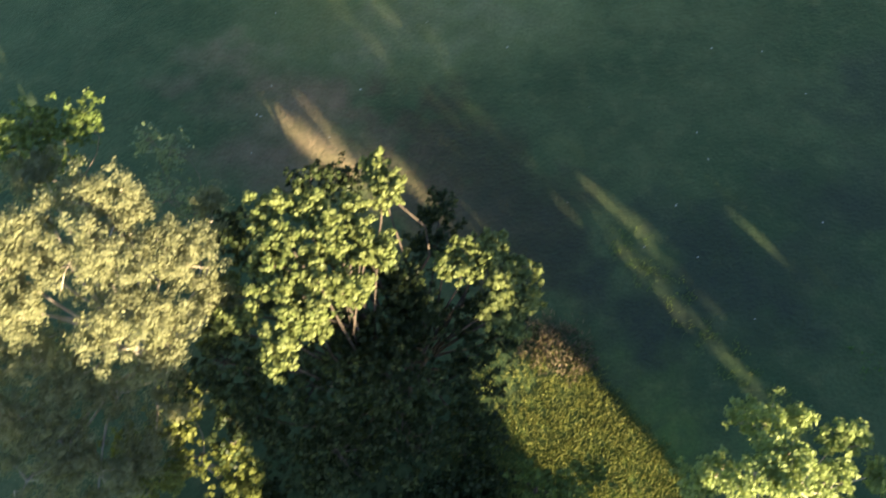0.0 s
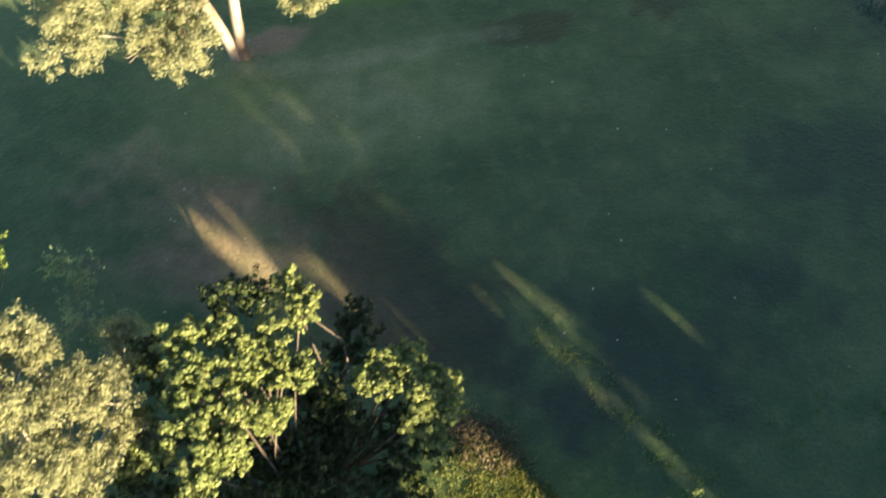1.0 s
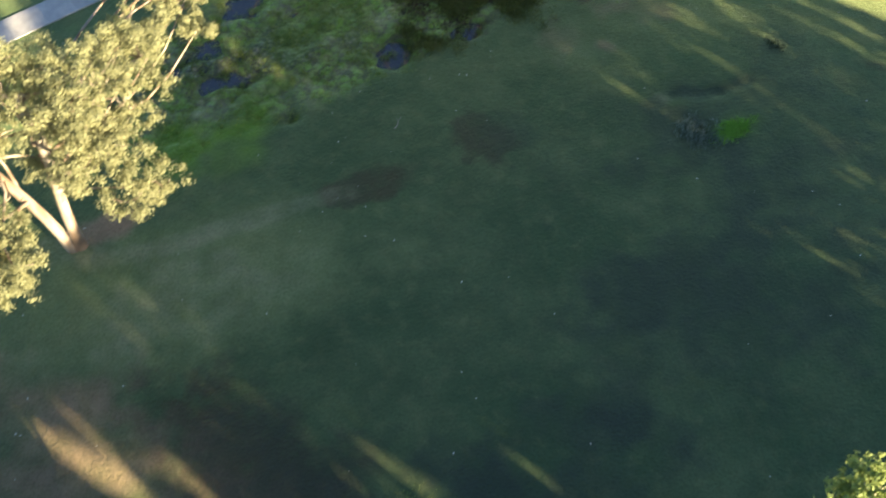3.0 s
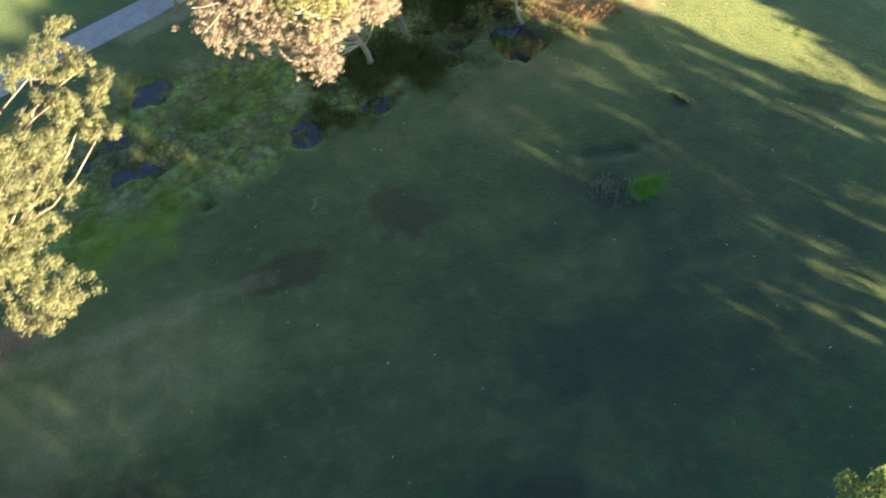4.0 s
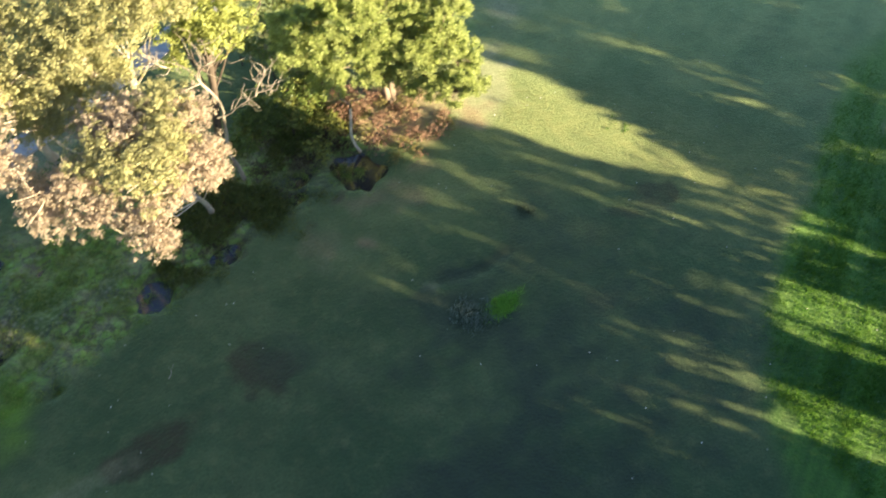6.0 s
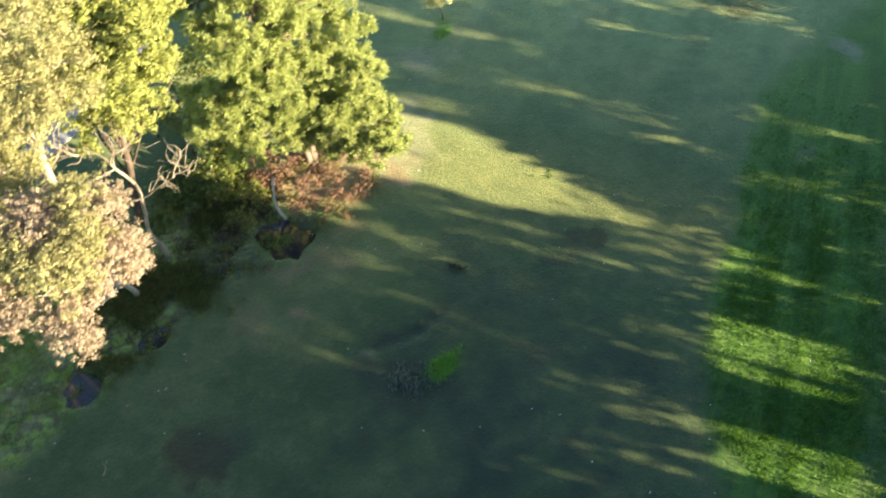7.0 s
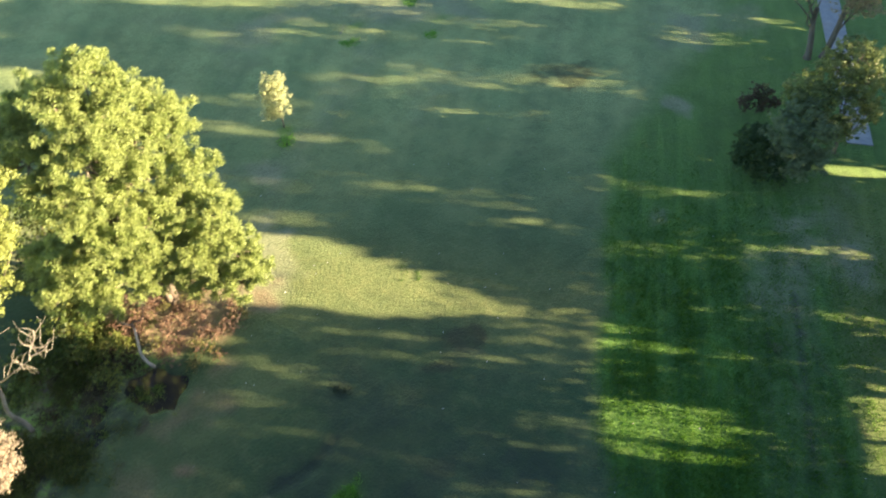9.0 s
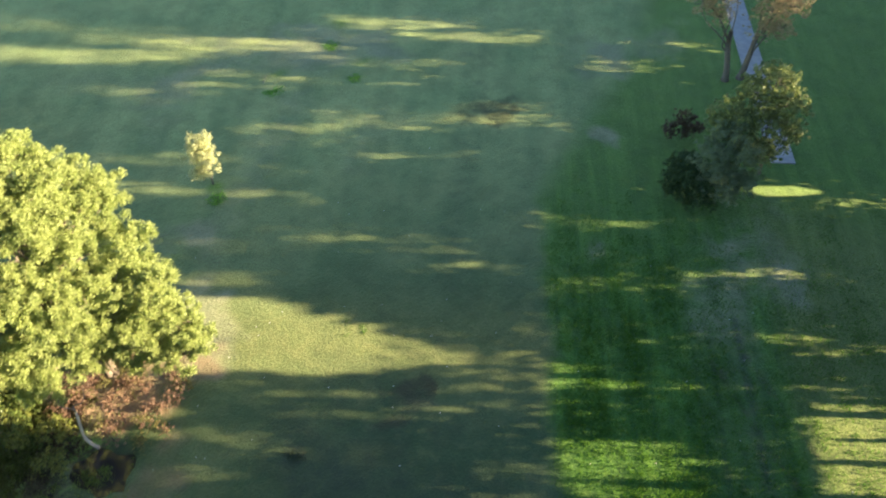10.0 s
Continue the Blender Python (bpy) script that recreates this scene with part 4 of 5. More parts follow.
tree("eucalyptus_tree", (-7.5, 13.5), [(-7.6, 13.4, 7.0), (-6.0, 13.0, 7.5)], [("crown", GUM_J, WARM_LEAF, 0.12, 0.05, dict(clumps=9.5, per=440, spread=0.25, tuft=0.26, tufts=6), ""), ("lower_crown", GUM_J_LOW, WARM_LEAF, 0.12, 0.05, dict(clumps=8.0, per=330, spread=0.3, tuft=0.26, tufts=6), "shaded olive foliage")],
     PALE_BARK, 0.32, "broad eucalyptus with pale olive sunlit foliage", twigs=0.4)
# the dark leaf tint stands in for the shade this crown should lie in
tree("slim_tree", (-9.6, 18.3), [(-9.7, 18.3, 7.5)], [("crown", TOP_J2, DARK_LEAF, 0.16, 0.08, SMALL, "")],
     GREY_BARK, 0.14, "slim grey-green tree behind the eucalyptus", twigs=0.4)
tree("sparse_tree", (-7.3, 19.6), [(-7.4, 19.4, 3.0)], [("crown", THIN_J3, GREY_LEAF, 0.14, 0.07, dict(clumps=9.0, per=45, spread=0.26), "")],
     GREY_BARK, 0.10, "sparse thin-limbed tree in the shade", twigs=0.9)
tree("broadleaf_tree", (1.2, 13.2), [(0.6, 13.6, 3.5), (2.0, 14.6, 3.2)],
     [("crown", OAK_J4 + OAK_J4_EAST, BROAD_LEAF, 0.13, 0.09, dict(clumps=13.0, per=230, spread=0.2, shell=0.6, tuft=0.14, tufts=7), ""), ("lower_crown", OAK_J4_LOW, SHADED_LEAF, 0.17, 0.10, dict(clumps=12.0, per=110, spread=0.28, tuft=0.15, tufts=6), "lower foliage tinted dark for shade")],
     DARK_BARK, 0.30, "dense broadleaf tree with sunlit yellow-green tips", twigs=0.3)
tree("pale_green_tree", (13.9, 9.8), [(13.5, 9.5, 7.4)], [("crown", PALE_J5, SOFT_LEAF, 0.14, 0.08, dict(clumps=22.0, per=100, spread=0.17), "")],
     PALE_BARK, 0.16, "sunlit pale-green tree with white branches", twigs=0.6)
tree("understorey_shrub", (6.5, 10.6), [(6.5, 10.6, 1.2)], [("crown", SHRUB_J6, DARK_LEAF, 0.15, 0.08, SMALL, "")],
     DARK_BARK, 0.09, "low dark green shrub on the grass bank", "shrub", 0.3)
tree("yellowing_tree", (-5.3, 10.4), [(-5.3, 10.4, 2.6)], [("crown", YELLOW_J7, YELLOW_LEAF, 0.16, 0.09, SMALL, "")],
     GREY_BARK, 0.12, "small tree with bright yellowing leaves", twigs=0.5)
tree("eucalyptus_tree", (9.6, 61.0), [(9.4, 58.5, 6.0)], [("crown", GUM_L1, OLIVE_LEAF, 0.16, 0.065, WIDE, ""), ("outer_crown", GUM_L4 + GUM_L5, OLIVE_LEAF, 0.16, 0.065, WIDE, "")],
     PALE_BARK, 0.30, "tall eucalyptus beside the concrete path", twigs=0.4)
tree("browning_tree", (6.2, 60.2), [(6.4, 58.6, 3.6)], [("crown", DRY_L2 + DRY_L3, DRY_LEAF, 0.12, 0.065, dict(clumps=12.0, per=190, spread=0.34, tuft=0.2, tufts=8), "")],
     PALE_BARK, 0.18, "half-bare tree with dry pinkish-brown leaves by the path", twigs=0.9)
tree("eucalyptus_tree", (15.8, 61.5), [(15.4, 58.8, 7.5)], [("crown", GUM_L3, OLIVE_LEAF, 0.16, 0.065, WIDE, "")],
     PALE_BARK, 0.30, "olive-leaved eucalyptus on the far side of the bog", twigs=0.4)
tree("edge_tree", (22.8, 14.2), [(22.6, 14.4, 10.5)], [("crown", K1 + K2, SOFT_LEAF, 0.16, 0.07, SMALL, "")],
     PALE_BARK, 0.2, "sunlit tree with pale yellow-green leaves", twigs=0.4)
# shrubs that darken the ground under the tree, with shade in their leaf tint
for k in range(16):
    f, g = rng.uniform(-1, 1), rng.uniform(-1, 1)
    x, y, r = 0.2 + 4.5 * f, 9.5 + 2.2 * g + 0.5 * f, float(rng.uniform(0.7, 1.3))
    tree("understorey_shrub", (x, y), [(x, y, 0.6)], [("crown", [(x, y, 1.6, r), (x + 0.5 * r, y + 0.4 * r, 1.2, r * 0.8)], SHADED_LEAF, 0.17, 0.10, dict(clumps=12.0, per=60, spread=0.26), "")],
         DARK_BARK, 0.06, "shrub under the trees, its leaves tinted dark for shade", "shrub", 0.2, "shrubs under the broadleaf tree")
for x, y, z, r in ((27.0, 70.0, 1.2, 1.1), (25.3, 66.8, 1.3, 1.2), (24.6, 63.0, 1.5, 1.2), (27.5, 66.5, 0.8, 0.9), (26.0, 61.0, 1.0, 1.0), (23.0, 64.8, 1.6, 1.2)):
    UNDER.append((x, y, z, r))
for k in range(18):
    f, g = rng.uniform(0, 1), rng.uniform(-1, 1)
    UNDER.append((20.5 + 7.0 * f + 1.2 * g, 57.0 + 5.0 * f * f + 2.6 * g, float(rng.uniform(0.5, 1.2)), float(rng.uniform(0.6, 1.1))))
for k, (x, y, z, r) in enumerate(UNDER):
    tree("bog_shrub", (x, y), [(x, y, max(0.3, z * 0.5))], [("crown", [(x, y, z, r), (x + 0.6 * r, y - 0.4 * r, z * 0.7, r * 0.7)], YELLOW_LEAF if k % 3 == 0 else DARK_LEAF, 0.16, 0.08, dict(clumps=11.0, per=45, spread=0.26), "")],
         DARK_BARK, 0.07, "dense green shrub growing at the bog edge", "shrub", 0.3, "shrubs at the bog edge")
for k in range(46):
    f, g = rng.uniform(-1, 1), rng.uniform(-1, 1)
    RED.append((30.2 + 3.0 * f - 0.7 * g, 55.6 + 4.0 * g, 0.35, float(rng.uniform(0.4, 0.7))))
for k, (x, y, z, r) in enumerate(RED):
    tree("dry_bracken", (x, y), [(x, y, 0.25)], [("fronds", [(x, y, 0.5 * z, 0.75 * r)], FERN_LEAF if k % 5 == 4 else RUST_LEAF, 0.15, 0.05, dict(clumps=12.0, per=26, spread=0.22, flat=0.5), "")],
         DARK_BARK, 0.04, "yellow-green bracken clump under the pine" if k % 5 == 4 else "rust-brown dead bracken clump under the pine", "shrub", 0.4, "dead bracken under the pine")


def dead_tree():
    root = tagged(new("dead_tree"), "leafless bleached dead tree leaning over the bog", "tree")
    root.location = (19.8, 54.4, 0)
    o = np.array((19.8, 54.4, 0.0))
    fork, bend = (18.0, 51.9, 10.0), (19.0, 53.0, 5.2)
    runs = [limb(o - (0, 0, 0.2), bend, 0.15, 0.11, 0.03, 8), limb(bend, fork, 0.11, 0.07, 0.04, 8)]
    tips = [(fork, (16.0, 53.6, 11.0)), (fork, (16.1, 51.6, 10.0)), (fork, (17.9, 51.2, 13.0)), (fork, (18.9, 50.6, 12.5)), ((18.6, 52.4, 7.0), (20.4, 50.4, 9.5)),
            ((20.4, 50.4, 9.5), (21.1, 50.5, 11.0)), ((20.4, 50.4, 9.5), (21.3, 50.0, 10.2)), ((16.6, 52.8, 10.8), (15.6, 52.6, 12.0))]
    boughs = []
    for a, b in tips:
        bough = [limb(a, b, 0.055, 0.02, 0.06, 6)]
        for _ in range(9):
            f = rng.uniform(0.35, 1.0)
            p = np.array(a) + (np.array(b) - np.array(a)) * f
            q = p + rng.normal(size=3) * 0.6 + (np.array(b) - np.array(a)) * 0.25
            bough.append(limb(p, q, 0.022, 0.007, 0.15, 5))
        boughs.append(bough)
    trunk = part("trunk", tubes("trunk", [[(q - o, r) for q, r in run] for run in runs], 9), DEAD_BARK, root, smooth=True)
    for bough in boughs:
        part("branch", tubes("branch", [[(q - o, r) for q, r in run] for run in bough]), DEAD_BARK, trunk, smooth=True)


dead_tree()
thin = tagged(new("bare_sapling"), "thin bare grey trunk standing in bracken", "tree")
thin.location = (27.2, 53.8, 0)
stem = part("trunk", tubes("trunk", [limb((0, 0, -0.1), (-0.3, 0.5, 3.2), 0.12, 0.07, 0.04, 7)]), PALE_BARK, thin, smooth=True)
for tip in ((-1.0, 0.2, 5.2), (0.5, 0.4, 4.8)):
    part("branch", tubes("branch", [limb((-0.3, 0.5, 3.2), tip, 0.06, 0.02)]), GREY_BARK, stem, smooth=True)

# ---- paths ----
concrete_path([(-14, 50.4), (-1.1, 57.7), (4.2, 60.5), (9.6, 63.5), (14.0, 66.2), (17.5, 68.4), (26.0, 74.5)], 1.95, "pale grey concrete cart path beyond the bog")
concrete_path([(77.4, 36.6), (84.5, 42.2), (91.9, 48.0), (100.0, 54.3), (118.0, 68.4)], 1.9, "pale grey concrete cart path beside the magnolia")


# ---- the unseen belt of tall trees on the sunny side, off to one side of the walk, set there to shade it ----
# Openings cut in its foliage to fit the sunlit streaks on the turf: (across, from, to, half width, how thin the foliage
# is there) of the sunlight that they let through.
GAPS_NEAR = [(12.95, -24.6, -22.6, 0.22, 1), (13.35, -23.2, -20.6, 0.42, 1), (13.85, -21.2, -18.4, 0.52, 1), (14.2, -24.2, -20.8, 0.13, 0.8), (14.75, -23.6, -20.2, 0.12, 0.6), (15.15, -23.0, -20.6, 0.1, 0.45), (15.35, -20.4, -18.6, 0.13, 0.65), (15.78, -18.8, -15.9, 0.15, 0.9), (18.72, -28.7, -25.1, 0.14, 0.68), (20.32, -28.8, -26.9, 0.13, 0.48), (19.02, -21.9, -19.9, 0.27, 0.38), (20.22, -19.8, -17.3, 0.27, 0.43), (21.75, -12.8, -11.2, 0.16, 0.7), (22.1, -11.6, -10.0, 0.16, 0.6), (20.95, -10.2, -5.5, 0.4, 0.5), (21.0, -5.5, -1.5, 0.3, 0.7), (25.7, -7.7, -6.0, 0.12, 0.8), (21.92, -10.5, -8.0, 0.18, 0.38), (8.42, -21.7, -20.2, 0.1, 0.48), (16.92, -14.4, -9.9, 0.08, 0.43)]
GAPS_MID = [(48.2, -19.2, -17.0, 0.2, 0.54), (46.6, -18.4, -15.1, 0.21, 0.59), (51.1, -10.2, -6.7, 0.23, 0.64), (52.0, -15.8, -12.0, 0.32, 0.59), (53.8, -18.8, -15.8, 0.38, 0.5), (55.8, -17.0, -14.0, 0.39, 0.46), (56.4, -19.8, -15.3, 0.4, 0.41), (59.6, -14.1, -8.5, 0.37, 0.59), (58.0, -12.2, -6.9, 0.45, 0.64), (58.6, -6.6, -2.6, 0.36, 0.58), (61.5, -4.1, 1.7, 0.42, 0.54), (60.3, -2.5, 3.0, 0.38, 0.5), (59.1, -0.9, 3.2, 0.28, 0.43), (55.3, -12.7, -8.2, 0.3, 0.41), (55.5, -14.6, -11.1, 0.3, 0.41)]
GAPS_MID_EDGE = [(54.7, -2.1, 2.8, 0.36, 0.56), (52.9, -1.9, 1.2, 0.23, 0.57), (49.8, -4.3, 1.7, 0.36, 0.47), (48.7, -1.6, 3.1, 0.41, 0.62), (43.8, -3.2, -0.6, 0.22, 0.62), (46.1, -0.8, 2.4, 0.26, 0.62), (45.9, -2.9, -0.5, 0.2, 0.42), (68.9, -21.6, -17.3, 0.64, 0.72), (73.0, -14.4, -8.3, 0.55, 0.57), (70.9, -4.6, 1.5, 0.34, 0.52), (79.7, -2.6, 0.7, 0.47, 0.42), (87.2, -0.8, 4.8, 0.53, 0.62), (77.8, -20.4, -17.2, 0.34, 0.62), (77.6, -27.6, -22.6, 0.41, 0.52), (72.0, -22.7, -15.9, 0.61, 0.32)]
GAPS_ROUGH = [(56.5, 2.4, 10.1, 0.33, 0.9), (55.5, 2.5, 11.3, 0.36, 0.9), (54.4, 2.3, 10.2, 0.27, 0.85), (53.3, 4.0, 9.7, 0.42, 1.0), (49.1, 1.9, 5.7, 0.31, 0.8), (49.4, 3.1, 11.7, 0.31, 0.9), (48.4, 4.7, 12.0, 0.37, 1.0), (47.1, 2.0, 7.9, 0.23, 0.7), (47.4, 4.5, 12.3, 0.23, 0.8), (62.1, 2.5, 4.6, 0.5, 0.85), (60.9, 2.6, 6.6, 0.5, 0.9), (58.6, 2.2, 4.5, 0.35, 0.5), (60.9, 6.6, 11.1, 0.36, 0.6), (69.2, 3.6, 8.3, 0.65, 0.55), (75.9, 3.1, 5.9, 0.55, 0.5), (80.3, 3.1, 8.2, 0.47, 0.5), (64.2, 7.6, 10.9, 0.38, 0.4), (65.5, 3.0, 6.1, 0.35, 0.35)]
GAPS_FAR = [(89.2, -3.0, 3.5, 0.51, 0.44), (87.3, -4.3, 3.8, 0.59, 0.59), (78.0, -29.1, -23.3, 0.65, 0.69), (77.6, -20.3, -17.0, 0.48, 0.64), (81.2, -30.4, -23.9, 0.52, 0.34), (85.4, -18.6, -11.8, 1.22, 0.44), (86.1, -11.0, -6.1, 0.48, 0.44), (88.0, -15.7, -10.3, 0.79, 0.34), (93.6, -23.6, -16.4, 1.09, 0.44), (94.9, -44.3, -24.4, 1.5, 0.78), (97.2, -30.6, -15.8, 1.4, 0.77), (81.2, -50.0, -40.0, 2.2, 0.8), (77.0, -50.0, -41.5, 1.6, 0.7), (98.6, -40.0, -33.0, 0.9, 0.5), (97.8, -37.7, -27.3, 1.17, 0.49), (89.8, -34.0, -27.5, 0.82, 0.39), (101.2, -14.2, -4.5, 1.1, 0.68), (99.6, -8.5, 3.6, 0.96, 0.72), (99.8, -44.3, -38.3, 1.08, 0.34)]
GAPS_FAR_EDGE = [(73.3, -13.2, -7.7, 0.59, 0.5), (72.3, -7.6, -2.9, 0.39, 0.4), (70.9, -5.2, 0.6, 0.38, 0.55), (95.3, 7.8, 12.9, 1.39, 0.5), (99.2, 15.1, 18.1, 0.53, 0.62), (79.9, 3.4, 7.7, 0.53, 0.5), (75.5, 3.2, 10.9, 0.55, 0.55), (69.6, 4.0, 11.6, 0.48, 0.55), (70.4, 11.8, 16.7, 0.56, 0.6), (70.8, 16.5, 20.2, 0.69, 0.72), (79.5, 18.7, 23.1, 0.67, 1), (78.4, 23.1, 27.1, 0.59, 0.67), (65.0, 16.1, 19.9, 0.67, 0.72), (63.8, 18.1, 22.8, 0.43, 0.62), (61.0, 16.9, 20.7, 0.21, 0.62), (71.3, 8.0, 11.9, 0.44, 0.4)]
GAPS_BANK = [(81.5, -18.5, -5.5, 1.4, 0.9), (93.3, -24, -6, 2.0, 0.74), (63.1, -9.6, -5.0, 1.8, 0.88), (62.9, -6.6, -2.0, 1.3, 0.76), (62.9, -3.6, 1.8, 0.8, 0.6), (59.6, 18.4, 23.7, 0.3, 0.9), (34.7, -36.8, -31.8, 0.5, 0.6), (36.8, -41.7, -38.7, 0.4, 0.55), (33.4, -35.9, -33.4, 0.3, 0.5)]
# wide clearings, open but for the share of standing foliage that ends each row
CLEARINGS = [(14.4, -9.0, -0.8, 1.9, 0.0), (77.2, -47.3, -30.3, 1.6, 0.0), (3.3, -36.9, -27.9, 0.9, 0.0), (54.9, 3.0, 9.4, 1.55, 0.26), (48.3, 4.6, 11.6, 1.25, 0.26),
             (56.4, 17.6, 30, 2.7, 0.16), (59.0, -90, -21.5, 2.7, 0.0), (64.0, -90, -17, 3.1, 0.0), (64.0, -17.5, -13.5, 2.8, 0.0), (63.5, -14.0, -11.0, 2.4, 0.0), (63.3, -11.5, -8.5, 1.9, 0.0)]
GAPS = GAPS_NEAR + GAPS_MID + GAPS_MID_EDGE + GAPS_ROUGH + GAPS_FAR + GAPS_FAR_EDGE + GAPS_BANK

rng = np.random.default_rng(5)


def belt_line(u):
    return 42.0 + np.clip((u - 60) / 50, 0, 1.2) * 17.0


def belt_top(u):
    """How far behind it the belt shades the ground sets its height."""
    reach = np.interp(u, [-20, 5, 7, 10, 13, 17, 24, 30, 54, 58, 66, 70, 130], [52, 50, 46, 42, 35, 34, 38, 50, 52, 40, 40, 50, 54])
    return (belt_line(u) + reach) * TAN


def belt_tree(u0, u1, bark):
    um = (u0 + u1) / 2
    sm = float(belt_line(um)) + rng.uniform(-1.0, 1.0)
    top = float(belt_top(um))
    cell = 0.5
    us = np.arange(u0, u1, cell)
    hs = np.arange(0.6, top + 1.0, cell)
    U, Hh = np.meshgrid(us, hs, indexing="ij")
    per = 40
    n = U.size * per
    u = np.repeat(U.ravel(), per) + rng.uniform(-0.25, 0.75, n)
    h = np.repeat(Hh.ravel(), per) + rng.uniform(-0.25, 0.75, n)
    f = np.clip(h / top, 0, 1)
    half = 2.6 * np.sqrt(np.clip(1.05 - f ** 3, 0.05, 1))
    s = sm + rng.normal(size=n) * half * 0.5
    keep = h < belt_top(u) + (value_noise(u, h, 1.3, 11) - 0.5) * 2.0
    sg = s - h / TAN
    ragged = (value_noise(u, sg * 0.10, 0.5, 12) - 0.5) * 1.0 + (value_noise(u, sg * 0.10, 0.25, 13) - 0.5) * 0.4
    thin = rng.random(n)
    for c, a, b, w, k in GAPS:
        f = np.abs(sg - (a + b) / 2) / ((b - a) / 2 + 0.6)
        d = np.abs(u - c) / (0.72 * w + 0.075) + 0.75 * np.clip(f, 0, 2) ** 5
        keep &= (d + ragged * 0.35 > 1.0) | (thin > k)
    slats = value_noise(u, sg * 0.03, 0.32, 15)
    for c, a, b, w, share in CLEARINGS:
        d = np.maximum(np.abs(u - c) / (w + 0.1), np.abs(sg - (a + b) / 2) / ((b - a) / 2 + 0.3))
        keep &= (d + ragged * min(0.5, 0.3 / w) > 1.0) | (slats < share)
    # thinner, streaky foliage towards the far end
    airy = step(u, 68, 84) * step(-sg, -12, 0) * step(value_noise(u, sg * 0.09, 1.0, 14), 0.5, 0.85)
    keep &= thin > 0.45 * airy
    # big sheets facing the sun, added to stop light leaking through, kept well clear of the openings
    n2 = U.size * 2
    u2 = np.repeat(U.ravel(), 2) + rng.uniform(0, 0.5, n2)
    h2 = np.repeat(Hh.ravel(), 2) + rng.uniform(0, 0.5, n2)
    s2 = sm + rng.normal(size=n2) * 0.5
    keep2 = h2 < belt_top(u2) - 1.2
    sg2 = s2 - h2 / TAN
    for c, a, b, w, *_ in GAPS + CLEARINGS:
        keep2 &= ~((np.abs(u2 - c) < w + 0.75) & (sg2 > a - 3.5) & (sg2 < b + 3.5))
    u, s, h = u[keep], s[keep], h[keep]
    x, y = TOWARDS.x * s - TOWARDS.y * u, TOWARDS.y * s + TOWARDS.x * u
    bx, by = TOWARDS.x * sm - TOWARDS.y * um, TOWARDS.y * sm + TOWARDS.x * um
    root = tagged(new("belt_tree"), "tall dense dark green tree in a shelter belt", "tree", "shelter belt of tall trees")
    root.location = (bx, by, 0)
    at = np.stack([x - bx, y - by, h], axis=1)
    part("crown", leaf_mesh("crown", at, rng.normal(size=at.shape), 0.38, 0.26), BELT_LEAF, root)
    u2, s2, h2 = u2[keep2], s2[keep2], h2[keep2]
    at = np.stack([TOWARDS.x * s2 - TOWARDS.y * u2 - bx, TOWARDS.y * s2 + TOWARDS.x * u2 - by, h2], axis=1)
    part("light_block", leaf_mesh("light_block", at, np.tile((TOWARDS.x, TOWARDS.y, 0.2), (len(at), 1)), 1.2, 1.0), BELT_LEAF, root)
    runs = [limb((0, 0, -0.2), (0, 0, top * 0.36), 0.35, 0.2, 0.01, 10)]
    part("trunk", tubes("trunk", runs), bark, root, smooth=True)


u = -18.0
while u < 126:
    w = float(rng.uniform(6.0, 8.5))
    belt_tree(u, u + w, GREY_BARK)
    u += w


# ---- grasses, debris and small things ----
def blades(name, centres, per, height, width, mat, label, lean=0.5, spread=0.12):
    """Tufts of standing blades, one sheet of kites each, at the given places."""
    n = len(centres) * per
    c = np.repeat(centres, per, axis=0) + np.concatenate([rng.normal(size=(n, 2)) * spread, np.zeros((n, 1))], axis=1)
    up = unit(np.concatenate([rng.normal(size=(n, 2)) * lean, np.ones((n, 1))], axis=1))
    side = unit(np.cross(up, rng.normal(size=(n, 3))))
    h = height * rng.uniform(0.6, 1.3, (n, 1))
    w = width * rng.uniform(0.7, 1.2, (n, 1)) / 2
    verts = np.stack([c - side * w * 0.5, c + side * w * 0.5, c + up * h * 0.6 + side * w, c + up * h], axis=1).reshape(-1, 3)
    ob = part(name, mesh_from(name, verts, np.arange(4 * n).reshape(-1, 4)), mat)
    return tagged(ob, label, "grass", kind="stuff")


def scatter(n, x0, x1, y0, y1, keep):
    x, y = rng.uniform(x0, x1, n), rng.uniform(y0, y1, n)
    ok = rng.random(n) < keep(x, y)
    x, y = x[ok], y[ok]
    return np.stack([x, y, ground_height(x, y) - 0.01], axis=1)


ROUGH_BLADE = leaf_material("rough grass blades", (0.04, 0.13, 0.014), (0.13, 0.255, 0.03), 0.4)
BOG_BLADE = leaf_material("bog grass blades", (0.11, 0.21, 0.03), (0.27, 0.31, 0.09), 0.3)
RUSH_BLADE = leaf_material("rush stems", (0.055, 0.10, 0.08), (0.30, 0.36, 0.30), 0.2)
BRIGHT_BLADE = leaf_material("bright grass blades", (0.19, 0.40, 0.06), (0.33, 0.58, 0.11), 0.4)
blades("grass", scatter(90000, 40, 80, 16, 56, lambda x, y: rough_area(x, y) ** 2 * (1 - step(mowline(x, y)[0], 58, 82)) * (0.35 + 0.65 * step(value_noise(0.12 * mowline(x, y)[0], mowline(x, y)[1], 0.7, 27), 0.3, 0.7))), 6, 0.19, 0.045, ROUGH_BLADE, "long vivid green rough grass beside the fairway", 0.5, 0.2)
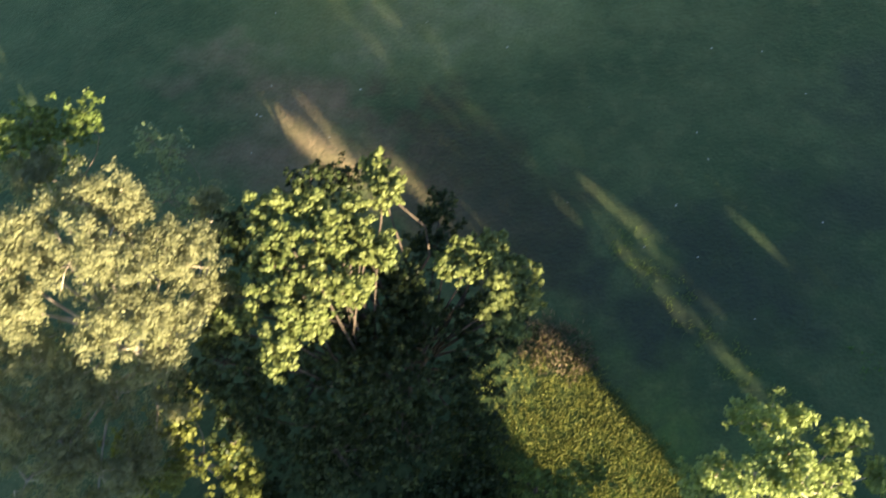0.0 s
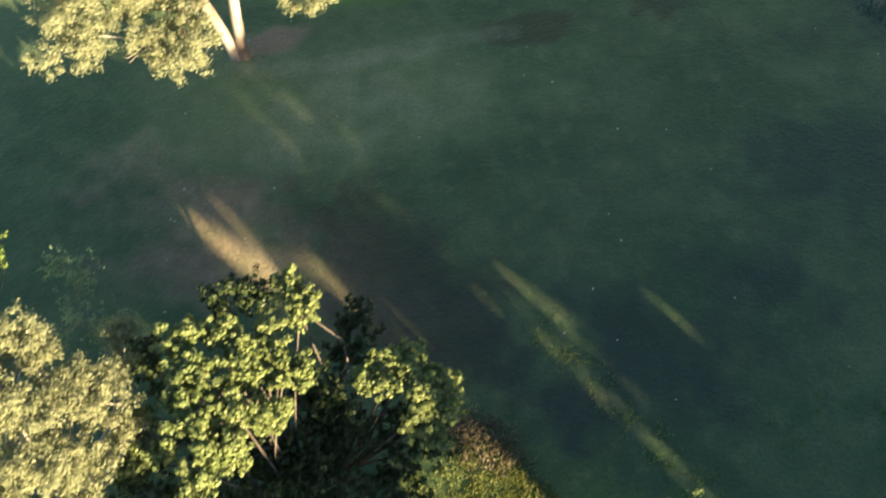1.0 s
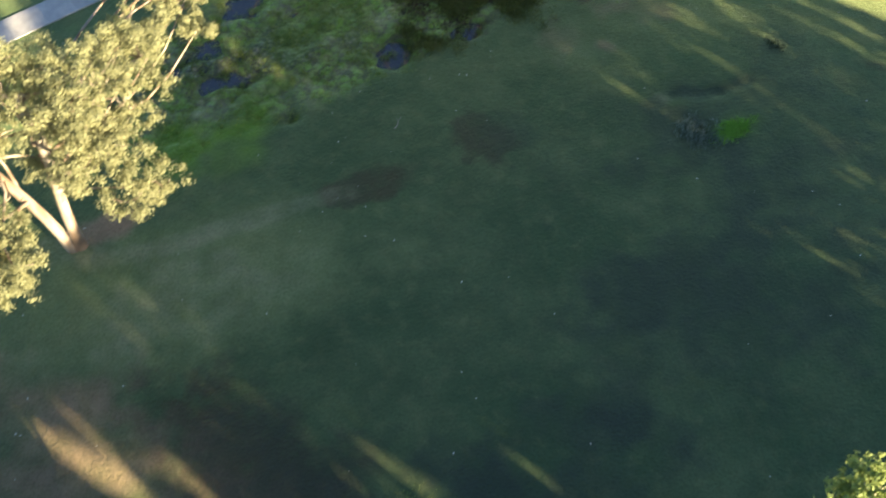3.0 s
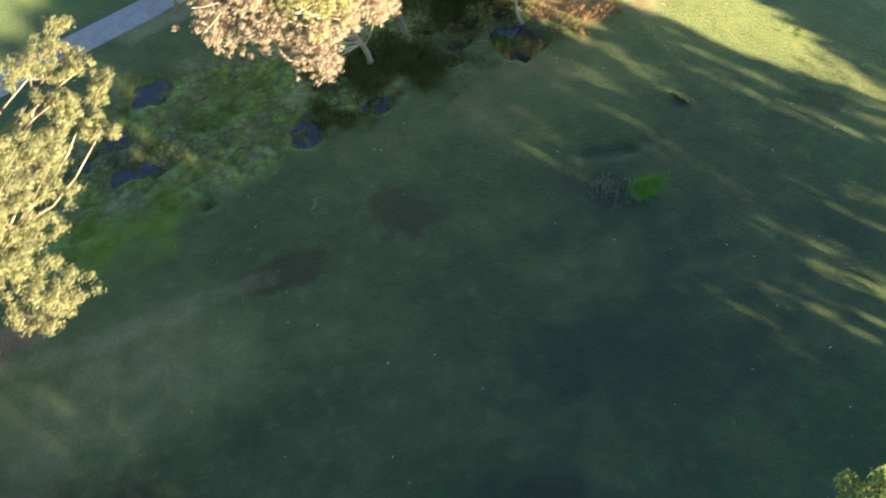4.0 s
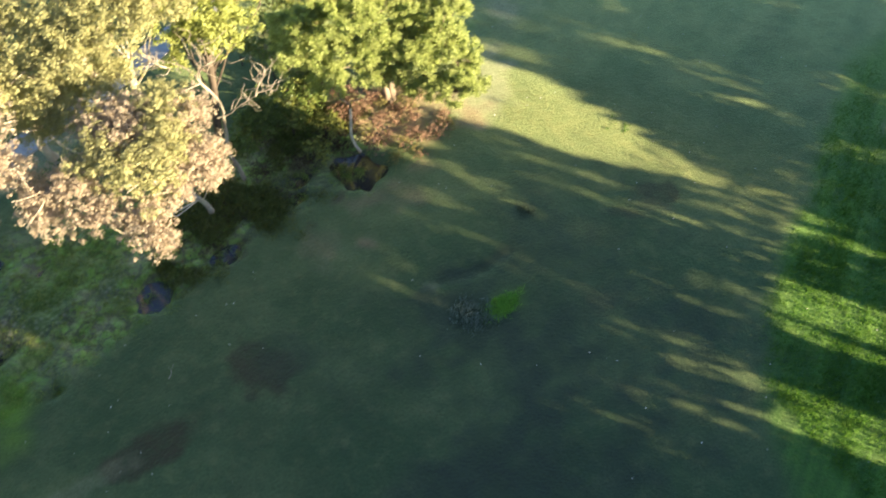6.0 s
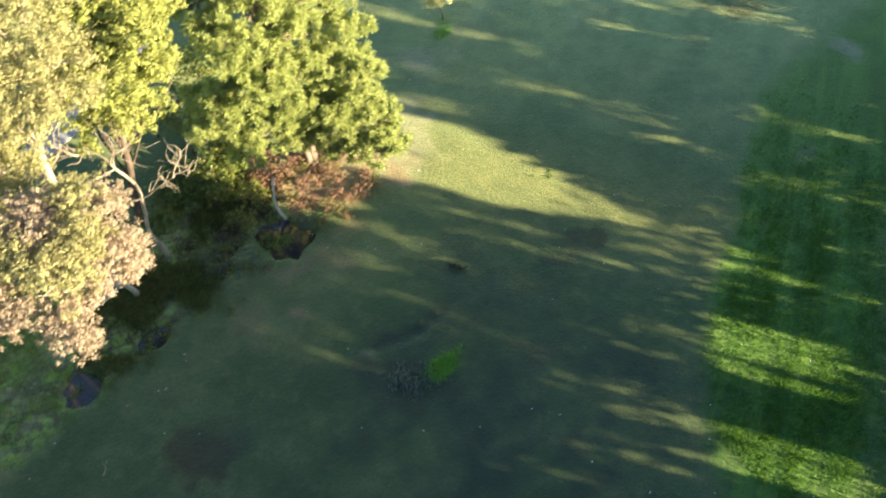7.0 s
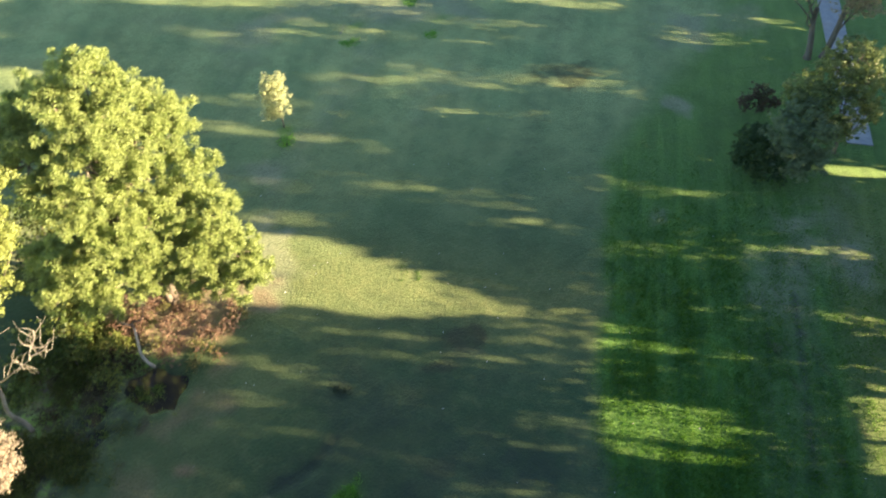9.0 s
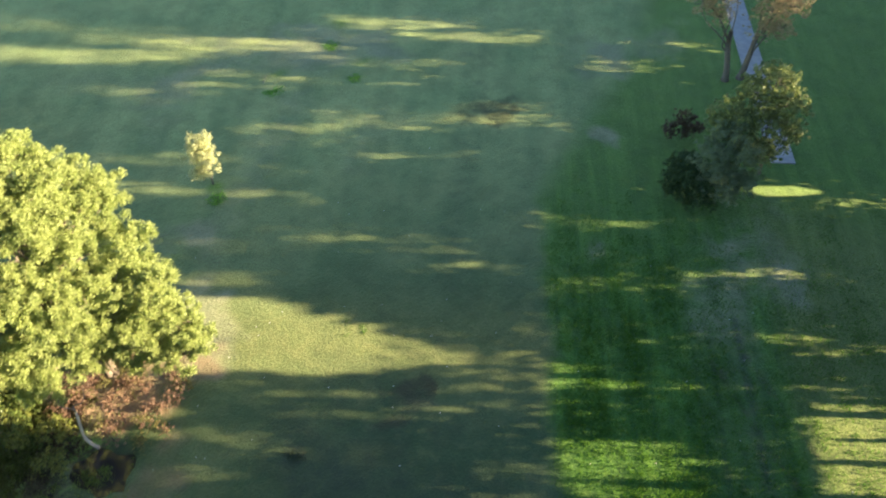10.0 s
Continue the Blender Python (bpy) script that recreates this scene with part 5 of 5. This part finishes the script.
blades("grass", scatter(9000, 3, 15, 8, 18, lambda x, y: patch(x, y, 8.5, 12.5, 6.0, 4.5, 30) * (1 - step(sunline(x, y)[0], 16.2, 17.0))), 8, 0.17, 0.045, leaf_material("bank grass blades", (0.17, 0.20, 0.05), (0.27, 0.28, 0.085), 0.4), "tufty yellow-green grass on the near bank")
blades("dry_weeds", scatter(500, 4.5, 9, 14.5, 19, lambda x, y: patch(x, y, 6.7, 16.6, 1.7, 1.2, -40, 0.9)), 16, 0.3, 0.05, leaf_material("withered weeds", (0.12, 0.09, 0.055), (0.25, 0.20, 0.13), 0.3), "brown withered weeds along the bank", 0.7, 0.16)
blades("bog_grass", scatter(30000, -8, 32, 40, 62, lambda x, y: 0.9 * bog_area(x, y) * (1 - 0.72 * step(x, 13, 18)) * (0.25 + 0.75 * step(value_noise(x, y, 0.6, 21), 0.4, 0.6))), 6, 0.15, 0.05, BOG_BLADE, "brown and green tussocks of bog grass")
blades("dead_fern", scatter(7000, 13, 29, 47, 59, lambda x, y: along_line(x, y, 15.5, 51.8, 26.5, 55.6, 2.4, 0.8, 1.4) * (1 - patch(x, y, 26.7, 52.3, 2.6, 1.9, -20, 0.6)) * step(value_noise(x, y, 1.3, 23), 0.5, 0.66)), 7, 0.26, 0.07, leaf_material("dead fern fronds", (0.035, 0.026, 0.018), (0.10, 0.075, 0.045), 0.15), "dark brown dead fern along the edge of the bog", 0.9, 0.2)
blades("bog_grass", scatter(14000, 13, 29, 47, 61, lambda x, y: along_line(x, y, 15.0, 51.5, 25.0, 56.5, 3.4, 0.8, 1.4) * step(value_noise(x, y, 1.7, 24), 0.45, 0.6)), 7, 0.3, 0.07, leaf_material("fern fronds", (0.07, 0.10, 0.02), (0.15, 0.17, 0.05), 0.35), "olive fern fronds growing along the bog", 0.9, 0.2)
rim = lambda x, y: np.clip(sum(patch(x, y, cx, cy, 1.5 * rx, 1.5 * ry, turn, 1.6, 0.5) - 0.8 * patch(x, y, cx, cy, 0.8 * rx, 0.8 * ry, turn, 2.6, 0.5) for cx, cy, rx, ry, turn in PUDDLES), 0, 1)
blades("bog_grass", scatter(7000, -6, 31, 42, 56, rim), 6, 0.18, 0.05, BOG_BLADE, "olive sedge growing round the puddles")
isles = np.concatenate([np.stack([cx + rng.normal(size=7) * rx * 0.8, cy + rng.normal(size=7) * ry * 0.8, np.full(7, -0.27)], axis=1) for cx, cy, rx, ry, turn in PUDDLES])
blades("bog_grass", isles, 45, 0.22, 0.05, BOG_BLADE, "small tussocks standing in the puddles", 0.7, 0.16)
blades("rushes", scatter(1300, 25, 31.5, 37, 42.5, lambda x, y: patch(x, y, 28.1, 39.1, 1.3, 1.0, -40, 0.6)), 9, 0.34, 0.04, RUSH_BLADE, "dark clump of rushes in a wet hollow", 0.35)
blades("bright_grass", scatter(3000, 27.8, 32.2, 37.8, 41.0, lambda x, y: 0.9 * patch(x, y, 29.9, 39.2, 1.3, 0.6, 25, 1.0)), 10, 0.2, 0.05, BRIGHT_BLADE, "bright green tuft of grass beside the rushes")
for x, y in ((45.6, 65.4), (65.3, 73.7), (57.3, 72.4), (63.2, 68.7)):
    blades("bright_grass", scatter(260, x - 0.9, x + 0.9, y - 0.9, y + 0.9, lambda p, q: patch(p, q, x, y, 0.75, 0.6, 0, 0.6)), 8, 0.12, 0.06, BRIGHT_BLADE, "small bright green tuft of grass on the fairway")

tuft_at = np.array([(34.1, 45.1, 0.0), (34.4, 44.8, 0.0)])
blades("grass_tufts", tuft_at, 45, 0.3, 0.06, leaf_material("dark weed leaves", (0.02, 0.035, 0.02), (0.04, 0.06, 0.03), 0.15), "dark clump of weeds on the fairway", 0.8, 0.2)
blades("grass_tufts", scatter(60, 41.8, 45, 47.4, 50.2, lambda x, y: patch(x, y, 43.4, 48.8, 1.4, 0.9, -40)), 14, 0.12, 0.05, ROUGH_BLADE, "cluster of dark green weed tufts on the fairway")

blades("grass_tufts", scatter(260, 8, 16, 14, 22, lambda x, y: 1 - step(np.abs(sunline(x, y)[0] - 21.0), 0.5, 1.0)), 12, 0.13, 0.05, BOG_BLADE, "scattered yellow-green weed tufts on the turf")
blades("grass_tufts", scatter(90, 17, 24, 14, 20, lambda x, y: 0.8 * patch(x, y, 20.4, 17.2, 2.4, 1.6, 10)), 14, 0.13, 0.05, ROUGH_BLADE, "scattered dark green weed tufts on the turf")

FLECK = leaf_material("pale fallen leaves", (0.45, 0.42, 0.36), (0.7, 0.68, 0.62), 0.1)
at = scatter(900, -8, 62, 16, 62, lambda x, y: 0.22 * (1 - bog_area(x, y)))
at[:, 2] += 0.03
tagged(part("fallen_leaves", leaf_mesh("fallen_leaves", at, np.tile((0, 0, 1.0), (len(at), 1)), 0.13, 0.06, 0.3), FLECK), "pale fallen leaves scattered over the turf", "leaves", kind="stuff")


def stick(x, y, turn, length, label):
    runs = [limb((-length / 2, 0, 0.05), (length / 2, 0, 0.06), 0.03, 0.012, 0.05, 7), limb((0, 0, 0.06), (length * 0.25, length * 0.22, 0.10), 0.018, 0.006, 0.1, 5)]
    ob = part("fallen_branch", tubes("fallen_branch", runs, 6), DEAD_BARK, smooth=True)
    ob.matrix_world = pose(x, y, float(ground_height(np.array([x]), np.array([y]))[0]), 0, 0, turn)
    tagged(ob, label, "branch", "fallen branches")


stick(12.0, 42.4, 60, 0.9, "pale fallen branch lying on the turf")
stick(58.0, 74.3, 40, 1.6, "bleached fallen branch lying on the far fairway")
